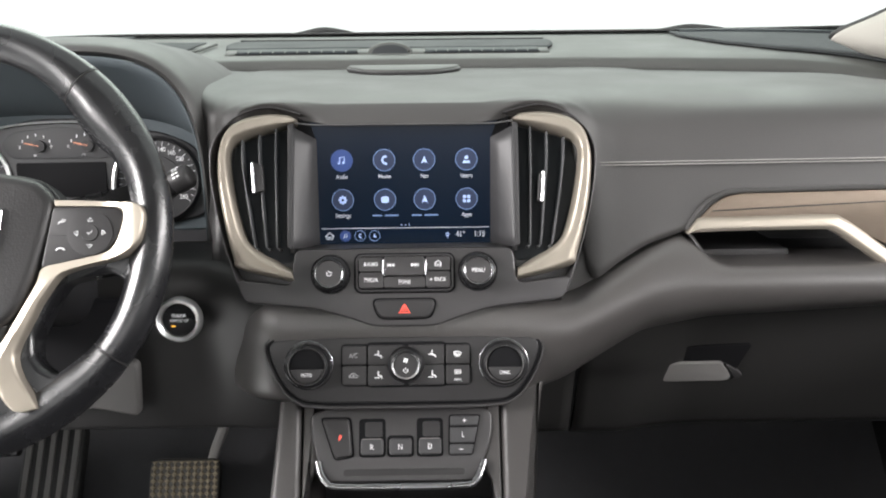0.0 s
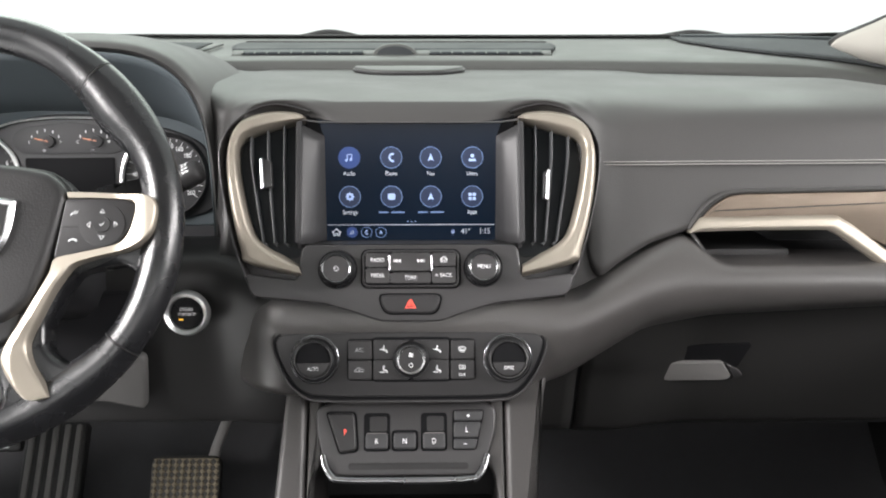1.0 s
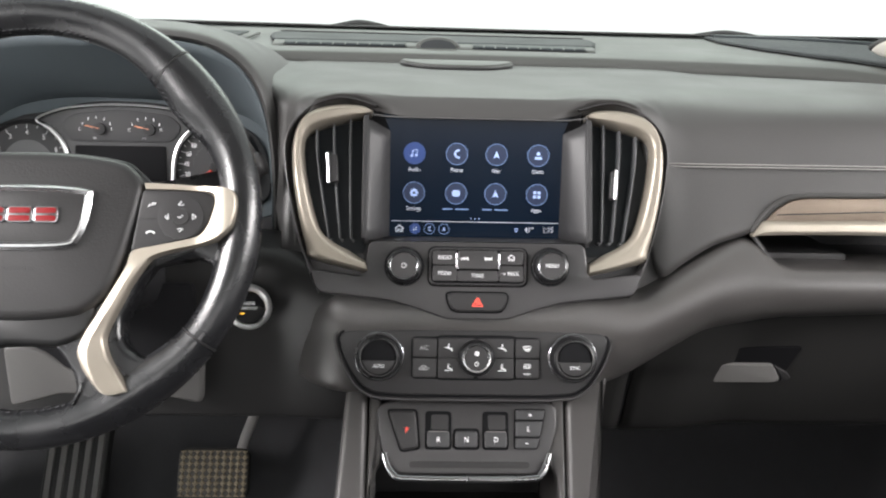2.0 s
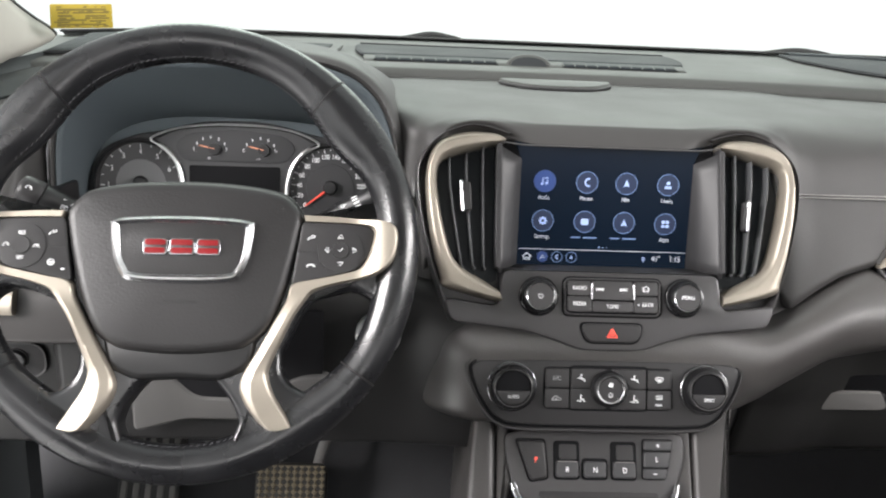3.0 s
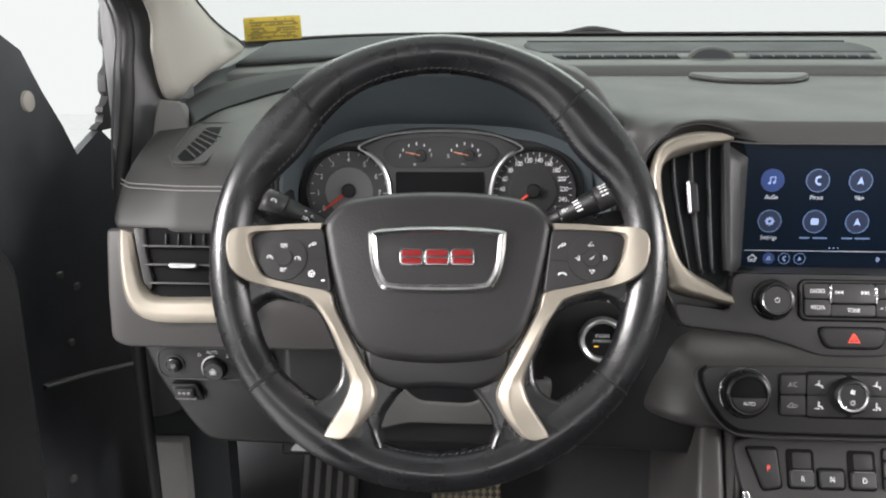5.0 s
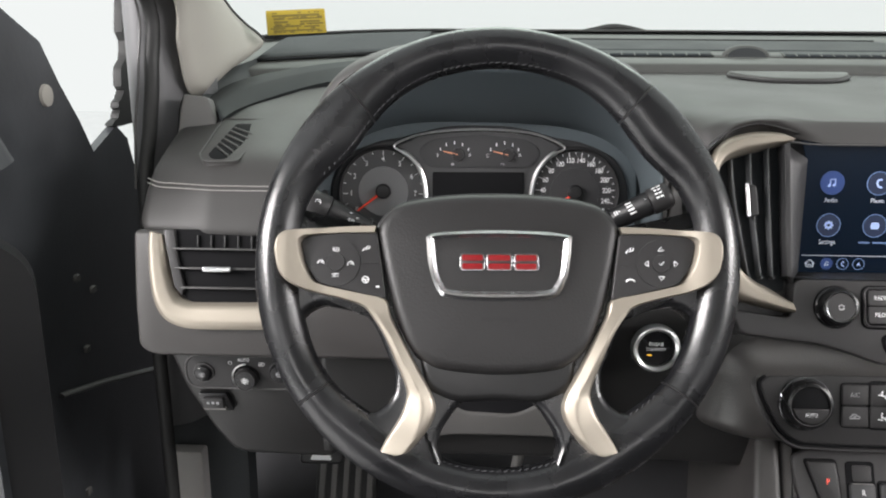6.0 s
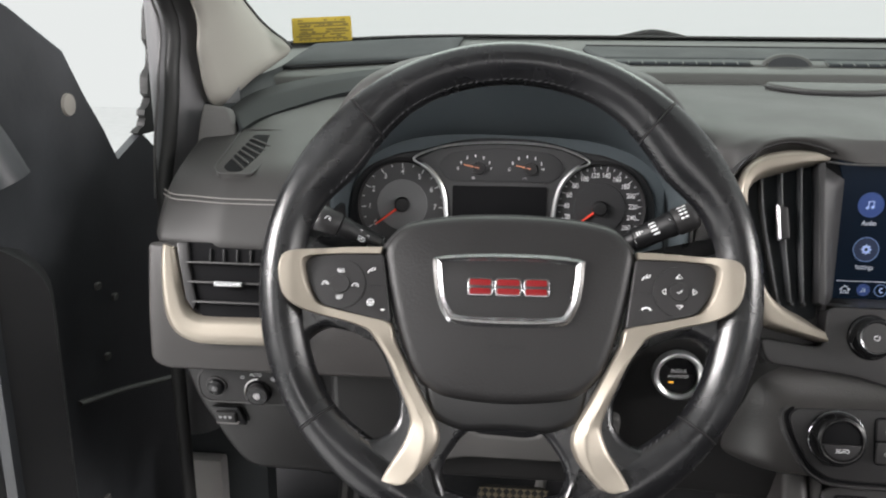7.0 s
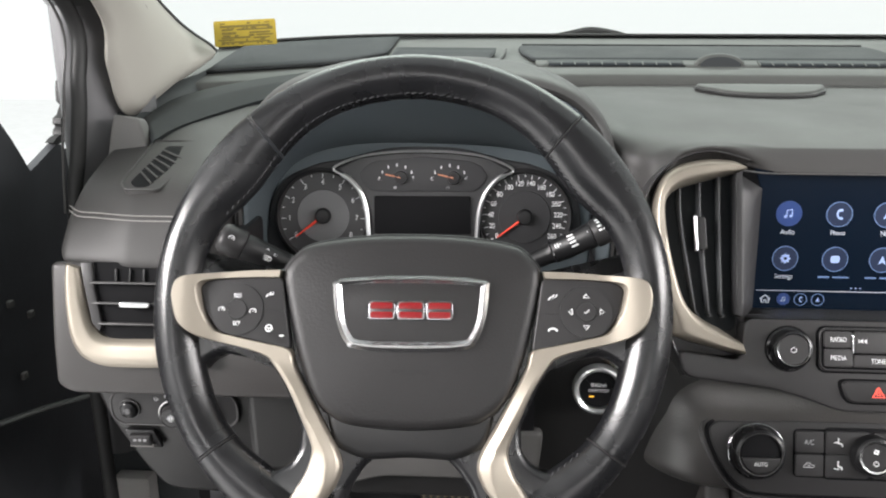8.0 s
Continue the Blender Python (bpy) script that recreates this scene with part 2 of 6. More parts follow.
def lathe(profile, n=48, cx=0.0, cy=0.0, bm=None):
    """Turned about local z: profile of (radius, height), from the rim's foot to the middle."""
    bm = bm or bmesh.new()
    vs = []
    for r, z in profile:
        if r < 1e-6:
            vs.append([bm.verts.new((cx, cy, z))])
        else:
            vs.append([bm.verts.new((cx + r * math.cos(2 * math.pi * i / n), cy + r * math.sin(2 * math.pi * i / n), z)) for i in range(n)])
    for a, b in zip(vs, vs[1:]):
        for i in range(n):
            if len(b) == 1:
                bm.faces.new((a[i - 1], a[i], b[0]))
            elif len(a) == 1:
                bm.faces.new((a[0], b[i], b[i - 1]))
            else:
                bm.faces.new((a[i - 1], a[i], b[i], b[i - 1]))
    return bm


def tube(path, r, n=10, closed=False, bm=None, flat=1.0, ref=(0.12, 0.2, 0.97)):
    """A rod along a path of points in space; r may change along it."""
    bm = bm or bmesh.new()
    P = [Vector(tuple(p) if len(p) == 3 else (*p, 0)) for p in path]
    rings = []
    ref = Vector(ref)
    for i, p in enumerate(P):
        a = P[i - 1] if (i or closed) else P[0]
        b = P[(i + 1) % len(P)] if (i < len(P) - 1 or closed) else P[-1]
        d = (b - a).normalized()
        s = d.cross(ref).normalized()
        u = s.cross(d)
        rad = r[i] if isinstance(r, (list, tuple)) else r
        rings.append([bm.verts.new(p + s * rad * math.cos(2 * math.pi * k / n) + u * rad * flat * math.sin(2 * math.pi * k / n)) for k in range(n)])
    pairs = list(zip(rings, rings[1:])) + ([(rings[-1], rings[0])] if closed else [])
    for a, b in pairs:
        for k in range(n):
            bm.faces.new((a[k - 1], a[k], b[k], b[k - 1]))
    if not closed:
        bm.faces.new(rings[0])
        bm.faces.new(rings[-1][::-1])
    return bm


def crowned(outer, inner, z0, h, n=10, tilt=0.0, k=10, edge=0.3):
    """A moulded strip between two edge lines, with a rounded crown h high; tilt lifts the inner edge."""
    bm = bmesh.new()
    a, b = catmull(outer, n), catmull(inner, n)
    m = min(len(a), len(b))
    rows = []
    for i in range(m):
        pa, pb = np.array(a[round(i * (len(a) - 1) / (m - 1))]), np.array(b[round(i * (len(b) - 1) / (m - 1))])
        row = [(*pa[:2], z0)]
        for j in range(k + 1):
            s = j / k
            p = pa + (pb - pa) * s
            row.append((p[0], p[1], z0 + h * (0.62 + 0.38 * math.sin(math.pi / 2 * min(1, s / edge, (1 - s) / edge))) + tilt * s))
        row.append((*pb[:2], z0))
        rows.append([bm.verts.new(p) for p in row])
    for r0, r1 in zip(rows, rows[1:]):
        for j in range(len(r0) - 1):
            bm.faces.new((r0[j], r0[j + 1], r1[j + 1], r1[j]))
        bm.faces.new((r0[-1], r0[0], r1[0], r1[-1]))
    bm.faces.new(rows[0])
    bm.faces.new(rows[-1][::-1])
    return bm


def sheet(rows, bm=None):
    """A skin over rows of points in space."""
    bm = bm or bmesh.new()
    vs = [[bm.verts.new(tuple(p)) for p in row] for row in rows]
    for a, b in zip(vs, vs[1:]):
        for i in range(len(a) - 1):
            bm.faces.new((a[i], a[i + 1], b[i + 1], b[i]))
    return bm


def loft(stations, x0, x1, n=40, m=5, soften=0):
    """A skin through cross sections (x, ((y, z), ...)), smooth both ways."""
    xs = [s[0] for s in stations]
    secs = np.array([s[1] for s in stations], float)
    grid = np.linspace(x0, x1, n + 1)
    skin = np.array([[(np.interp(x, xs, secs[:, k, 0]), np.interp(x, xs, secs[:, k, 1])) for k in range(secs.shape[1])] for x in grid])
    for _ in range(soften):
        skin[1:-1] = 0.25 * skin[:-2] + 0.5 * skin[1:-1] + 0.25 * skin[2:]
    return sheet([[(x, p[0], p[1]) for p in catmull([tuple(q) for q in s], m)] for x, s in zip(grid, skin)])


def box(x0, x1, y0, y1, z0, z1, bevel=0.004, bm=None):
    bm = bm or bmesh.new()
    slab(bm, [(x0, y0), (x1, y0), (x1, y1), (x0, y1)], z0, z1, bevel, 2)
    return bm


def text_mesh(s, size, x, y, z, depth=0.00015, align="CENTER", bold=0.0, narrow=0.82):
    cu = bpy.data.curves.new("lettering", "FONT")
    cu.body, cu.size, cu.extrude = s, size, depth
    cu.offset = bold
    cu.align_x, cu.align_y = align, "CENTER"
    tmp = bpy.data.objects.new("lettering", cu)
    me = bpy.data.meshes.new_from_object(tmp)
    bm = bmesh.new()
    bm.from_mesh(me)
    bpy.data.objects.remove(tmp)
    bpy.data.meshes.remove(me)
    bmesh.ops.transform(bm, matrix=Matrix.Translation((x, y, z)) @ Matrix.Diagonal((narrow, 1, 1, 1)), verts=bm.verts)
    return bm


def words(name, s, size, x, y, z, mat, parent, align="CENTER"):
    return part(name, text_mesh(s, size, x, y, z, align=align), mat, parent)


def bars(rows, z, bm=None):
    """Small flat marks: (x, y, width, height)."""
    bm = bm or bmesh.new()
    for x, y, w, h in rows:
        slab(bm, rr(x, y, w, h, min(w, h) * 0.3, 2), z, z + 0.0003, 0.0001, 1)
    return bm

# ---- structure: booth, car shell, pillars, glass ----
bm = bmesh.new()
slab(bm, [(-14, -12), (14, -12), (14, 14), (-14, 14)], -0.45, -0.40, 0.001, 1)
solo("ground", bm, BOOTH, "smooth pale painted floor of a photo booth", "floor", "structure")


def car_floor():
    rows = []
    for x in np.linspace(-0.86, 0.86, 13):
        rows.append([(x, y, z) for y, z in ((-1.64, 0.08), (0.6, 0.08), (1.0, 0.09), (1.16, 0.12), (1.30, 0.22), (1.42, 0.36), (1.46, 0.62), (1.46, 0.90))])
    solo("floor", sheet(rows), CARPET, "black carpeted car floor and footwell", "floor", "structure", thick=0.01)


car_floor()

# roof, rear and flank walls that close the cabin, with the window openings left free
solo("ceiling", box(-0.68, 0.68, -1.6, 0.55, 1.40, 1.43), HEADLINER, "pale grey cloth headliner of the car", "ceiling", "structure")
solo("wall_rear", box(-0.78, 0.78, -1.66, -1.60, 0.08, 1.16), LOWER, "dark rear wall of the cabin", "wall", "structure")
solo("wall_right", box(0.80, 0.86, -1.6, -0.15, 0.06, 0.90), LOWER, "dark plastic side wall behind the passenger", "wall", "structure")
# Unseen; its height limits the right lamp's reach to the glove box.
solo("wall_right_low", box(0.80, 0.86, -0.15, 1.02, 0.06, 0.72), LOWER, "unseen dark lower side wall that limits the right lamp", "wall", "structure")
solo("wall_right_front", box(0.80, 0.86, 1.02, 1.50, 0.06, 0.86), LOWER, "dark footwell wall ahead of the passenger door", "wall", "structure")
solo("wall_left", box(-0.86, -0.80, -1.6, 0.10, 0.08, 0.90), LOWER, "dark plastic side wall behind the driver", "wall", "structure")


def base_y(x):
    return 1.545 - 0.30 * max(0.0, abs(x) - 0.12) ** 2 - 0.9 * max(0.0, abs(x) - 0.48) ** 2


def corner_drop(x):
    return min(0.012, 0.006 * (max(0.0, -x - 0.45) / 0.2) ** 2)


def windscreen():
    t = thing("window_1", pose(0, 0, 0), "clear raked car windscreen above the dashboard", "window", "", "structure")
    rows = []
    for i in range(25):
        x = -0.76 + 1.52 * i / 24
        row = []
        for k in range(9):
            s = k / 8
            row.append((x * (1 - 0.12 * s), base_y(x) + 0.02 - (base_y(x) - 0.42) * s, 0.955 - corner_drop(x) * (1 - s) + 0.457 * s - 0.02 * (x / 0.7) ** 2))
        rows.append(row)
    g = part("pane", sheet(rows), GLASS, t)
    g.visible_shadow = False
    frit = [[(x, base_y(x) + 0.016 + dy, z - corner_drop(x)) for dy, z in ((0.03, 0.950), (0.0, 0.968), (-0.012, 0.9745), (-0.016, 0.973))] for x in np.linspace(-0.74, 0.74, 41)]
    part("lower_seal", sheet(frit), RUBBER, t, thick=0.003)
    for x0, x1, h in ((-0.235, -0.10, 0.005), (0.42, 0.56, 0.003)):
        pts = catmull([(x0, 0.966), (x0 + 0.03, 0.970 + h * 0.4), ((x0 + x1) / 2, 0.974 + h), (x1 - 0.03, 0.972 + h * 0.4), (x1, 0.966)], 5)
        bmw = tube([(p[0], base_y(p[0]) + 0.035, p[1]) for p in pts], 0.006, 8)
        part("wiper_arm", bmw, RUBBER, t)


windscreen()


def pillar(side):
    """The padded inner cover of a front roof pillar."""
    name = "pillar_trim"
    if side < 0:
        inner = [(-0.706, 1.262, 0.953), (-0.711, 1.250, 0.962), (-0.721, 1.225, 0.975), (-0.729, 1.18, 0.997), (-0.731, 1.10, 1.04), (-0.709, 0.85, 1.17), (-0.63, 0.45, 1.37)]
        outer = [(-0.708, 1.252, 0.948), (-0.722, 1.130, 0.918), (-0.728, 1.030, 0.897), (-0.730, 1.00, 0.950), (-0.726, 0.98, 1.01), (-0.728, 0.80, 1.13), (-0.70, 0.42, 1.37)]
    else:
        inner = [(0.622, 1.275, 0.952), (0.628, 1.262, 0.962), (0.665, 1.22, 0.985), (0.70, 1.16, 1.02), (0.69, 0.85, 1.17), (0.63, 0.45, 1.37)]
        outer = [(0.635, 1.262, 0.946), (0.675, 1.23, 0.926), (0.73, 1.12, 0.915), (0.75, 1.0, 1.00), (0.755, 0.80, 1.13), (0.70, 0.42, 1.37)]
    a, b = catmull(inner, 6), catmull(outer, 6)
    rows = []
    for i, (p, q) in enumerate(zip(a, b)):
        row = []
        for k in range(9):
            s = k / 8
            c = p + (q - p) * s
            bulge = 0.017 * min(1, i / 12) * (min(s / 0.6, (1 - s) / 0.4) * 0.45 + 0.55 * math.sin(math.pi * s))
            row.append((c[0] - side * bulge, c[1] - bulge * 0.6, c[2] + bulge * 0.2))
        rows.append(row)
    solo(name, sheet(rows), PILLAR, "pale grey moulded front roof pillar cover", "pillar", "structure", thick=0.004)
    solo("trim", tube([(p[0] - side * 0.001, p[1] + 0.004, p[2] + 0.002) for p in a], 0.004, 8, ref=(1, 0, 0)), RUBBER, "black rubber edge between pillar and windscreen", "trim", "structure")


pillar(-1)
pillar(1)


# ---- dashboard ----
dash = thing("dashboard", pose(0, 0, 0), "dark grey moulded car dashboard with stitched soft upper pad", "dashboard")


def step_y(x):
    return 1.222 - 0.22 * max(0.0, abs(x) - 0.25) ** 2


def step_drop(x):
    return 0.028 * max(0.0, abs(x) - 0.1) ** 2 + 0.5 * max(0.0, x - 0.5) ** 2


def shelf():
    rows = []
    for x in np.linspace(-0.76, 0.76, 61):
        d, y0, y1 = step_drop(x), step_y(x), base_y(x) + 0.01
        ys = [(y0 - 0.004, 0.905 - d), (y0 - 0.002, 0.921 - d), (y0 + 0.001, 0.928 - d), (y0 + 0.006, 0.931 - d)]
        ys += [(y0 + 0.006 + (y1 - y0 - 0.006) * s, 0.931 - d + (0.037 + d * 0.8) * (s ** 0.85)) for s in (0.15, 0.35, 0.6, 0.8, 1.0)]
        ys = ys[:4] + [(y, z - corner_drop(x) * (y - y0) / (y1 - y0)) for y, z in ys[4:]]
        rows.append([(x, y, z) for y, z in ys])
    part("upper_shelf", sheet(rows), SHELF, dash, thick=0.004)


shelf()


def shelf_z(x, y):
    d, y0, y1 = step_drop(x), step_y(x), base_y(x) + 0.01
    s = max(0.0, (y - y0 - 0.006) / (y1 - y0 - 0.006))
    return 0.931 - d + (0.037 + d * 0.8) * s ** 0.85 - corner_drop(x) * s


def upper_pad():
    # from the step forward over the brow, down to the foot of the soft face
    centre = ((1.228, 0.9175), (1.10, 0.910), (1.00, 0.903), (0.93, 0.8955), (0.896, 0.8905), (0.888, 0.8875), (0.880, 0.878), (0.876, 0.870))
    b3 = ((1.226, 0.917), (1.10, 0.911), (1.00, 0.9035))
    v1 = b3 + ((0.93, 0.8985), (0.900, 0.8955), (0.886, 0.893), (0.8815, 0.889), (0.895, 0.875))
    v2 = b3 + ((0.93, 0.897), (0.900, 0.892), (0.886, 0.8875), (0.8795, 0.8825), (0.893, 0.868))
    v3 = b3 + ((0.935, 0.8955), (0.902, 0.885), (0.886, 0.870), (0.873, 0.812), (0.856, 0.712))
    v4 = b3 + ((0.938, 0.894), (0.904, 0.878), (0.887, 0.856), (0.869, 0.795), (0.851, 0.709))
    edge = ((1.224, 0.917), (1.10, 0.911), (1.00, 0.902), (0.94, 0.892), (0.905, 0.872), (0.888, 0.845), (0.872, 0.79), (0.856, 0.727))
    slope = ((1.225, 0.917), (1.10, 0.911), (1.00, 0.902), (0.942, 0.891), (0.908, 0.874), (0.892, 0.850), (0.876, 0.798), (0.861, 0.745))
    face = ((1.227, 0.916), (1.10, 0.910), (1.00, 0.901), (0.945, 0.890), (0.911, 0.876), (0.896, 0.855), (0.880, 0.807), (0.867, 0.757))
    far = ((1.226, 0.9125), (1.10, 0.907), (1.00, 0.899), (0.945, 0.8895), (0.911, 0.876), (0.896, 0.854), (0.884, 0.818), (0.874, 0.789))
    far2 = ((1.209, 0.906),) + far[1:]
    end = ((1.166, 0.878), (1.09, 0.876), (1.01, 0.872), (0.97, 0.866), (0.94, 0.852), (0.925, 0.835), (0.915, 0.812), (0.91, 0.79))
    v4_left = b3 + ((0.938, 0.894), (0.910, 0.878), (0.905, 0.856), (0.899, 0.80), (0.890, 0.725))
    rise1 = ((1.224, 0.915), (1.10, 0.913), (1.00, 0.909), (0.96, 0.904), (0.94, 0.898), (0.933, 0.894), (0.931, 0.891), (0.930, 0.889))
    rise2 = ((1.224, 0.915), (1.10, 0.924), (1.04, 0.9255), (1.032, 0.926), (1.029, 0.9255), (1.027, 0.925), (1.026, 0.9245), (1.025, 0.924))
    flank = b3 + ((0.945, 0.898), (0.918, 0.884), (0.912, 0.856), (0.907, 0.80), (0.898, 0.725))
    st = [(-0.25, rise2), (-0.223, rise1), (-0.208, flank), (-0.196, v4_left), (-0.187, v3), (-0.168, v2), (-0.143, v1), (-0.12, v1), (-0.08, centre), (0.08, centre), (0.12, v1), (0.143, v1), (0.168, v2), (0.187, v3), (0.196, v4), (0.220, edge), (0.25, slope),
          (0.29, face), (0.33, far), (0.55, far2), (0.78, end)]
    part("upper_pad", loft(st, -0.25, 0.78, 340, 5, soften=5), PAD, dash, "grey soft upper pad with a stitched front", thick=0.006)
    part("brow_edge", tube([(x, 0.8752, 0.8692 + 0.12 * max(0, abs(x) - 0.09)) for x in np.linspace(-0.112, 0.112, 24)], 0.0009, 6), GREYSIDE, dash)
    # twin stitched seam along the soft face of the passenger side
    for dz in (0.0, 0.0028):
        seam = [(x, np.interp(x, (0.198, 0.29, 0.55, 0.78), (0.8795, 0.8815, 0.8835, 0.918)) - 0.0012 + dz * 0.25, 0.8245 + 0.006 * (x > 9) + dz + (x - 0.2) * 0.004) for x in np.linspace(0.198, 0.74, 50)]
        part("stitching", tube(seam, 0.0007, 5), THREAD, dash, "twin grey stitched seam")


upper_pad()


def stack_side_faces():
    f = ((0.927, 0.855), (0.905, 0.825), (0.890, 0.792), (0.878, 0.757), (0.868, 0.727), (0.860, 0.690))
    part("side_face", loft([(0.14, f), (0.24, f)], 0.14, 0.200, 6, 4), PAD, dash, thick=0.004)
    # The left face gets a darker material for the shade beside the wheel.
    part("side_face", loft([(-0.25, f), (-0.14, f)], -0.200, -0.14, 6, 4), LOWER, dash, thick=0.004)


stack_side_faces()


def left_pad():
    # the pad round the side window outlet and the driver's outer vent
    inner = ((1.222, 0.915), (1.12, 0.905), (1.02, 0.886), (0.94, 0.864), (0.895, 0.848), (0.872, 0.829), (0.857, 0.806), (0.847, 0.785), (0.851, 0.777), (0.868, 0.776))
    mid = ((1.215, 0.907), (1.10, 0.893), (1.02, 0.883), (0.94, 0.8595), (0.895, 0.8455), (0.872, 0.827), (0.858, 0.806), (0.848, 0.785), (0.852, 0.777), (0.868, 0.776))
    out = ((1.20, 0.900), (1.06, 0.880), (0.99, 0.868), (0.945, 0.853), (0.912, 0.838), (0.888, 0.820), (0.872, 0.803), (0.861, 0.785), (0.865, 0.778), (0.880, 0.777))
    tip = ((1.18, 0.870), (1.04, 0.852), (0.985, 0.842), (0.955, 0.833), (0.932, 0.823), (0.914, 0.811), (0.902, 0.799), (0.893, 0.789), (0.898, 0.784), (0.908, 0.783))
    # the pad rounds back into the side of the instrument hood
    bend = tuple((max(y, 0.862 + 0.25 * (y - 0.847)), z) for y, z in inner)
    end = tuple((max(y, 0.912 + 0.1 * (y - 0.847)), z - 0.004) for y, z in inner)
    st = [(-0.757, tip), (-0.742, tip), (-0.725, out), (-0.66, mid), (-0.612, inner), (-0.596, inner), (-0.585, bend), (-0.578, end), (-0.570, end)]
    part("side_pad", loft(st, -0.734, -0.5765, 46, 5, soften=1), PAD, dash, "grey soft pad round the side window outlet", thick=0.006)
    for dz in (0.0, 0.004):
        seam = [(x, np.interp(x, (-0.742, -0.725, -0.66, -0.54), (0.917, 0.884, 0.8665, 0.866)) - 0.0012 + dz * 0.6, 0.8195 + dz) for x in np.linspace(-0.735, -0.592, 30)]
        part("stitching", tube(catmull(seam[::4], 4), 0.0007, 5), THREAD, dash, "twin grey stitched seam")


left_pad()


def cluster_hood():
    xc = -0.391

    def arch(y, w, zt, zb, p=2.6, n=40):
        row = []
        for i in range(n + 1):
            a = math.pi * i / n
            c, s = math.cos(a), math.sin(a)
            row.append((xc + w * math.copysign(abs(c) ** (2 / p), c), y, zb + (zt - zb) * abs(s) ** (2 / p)))
        return row

    outer = [arch(1.22, 0.195, 0.937, 0.80), arch(1.12, 0.202, 0.955, 0.80, 2.8), arch(1.02, 0.201, 0.961, 0.77, 3.0), arch(0.96, 0.196, 0.960, 0.74, 3.4), arch(0.935, 0.191, 0.957, 0.735, 3.8),
             arch(0.918, 0.187, 0.953, 0.735, 4.0), arch(0.909, 0.183, 0.949, 0.735, 4.2), arch(0.906, 0.180, 0.945, 0.735, 4.2), arch(0.909, 0.177, 0.941, 0.735, 4.2)]
    part("cluster_hood", sheet(outer), PAD, dash, "arched soft hood over the instruments", thick=0.004)
    inner = [arch(0.910, 0.1768, 0.9405, 0.735, 4.2), arch(0.922, 0.1766, 0.931, 0.738, 4.0), arch(0.940, 0.1765, 0.917, 0.742, 3.8), arch(0.962, 0.1765, 0.900, 0.745, 3.6), arch(0.985, 0.1768, 0.885, 0.75, 3.3), arch(1.010, 0.177, 0.873, 0.75, 3.2), arch(1.03, 0.177, 0.868, 0.75, 3.2)]
    part("hazed_hood_lining", sheet(inner), HAZED_LINING, dash, "dark inner lining of the hood", thick=0.002)
    # Thin grey rod stands for a bright reflected line across the lining.
    part("lining_glint", tube([(xc + u, 0.968, 0.8955 - 0.28 * u * u) for u in np.linspace(-0.09, 0.09, 20)], 0.0005, 5), GREYSIDE, dash)


cluster_hood()


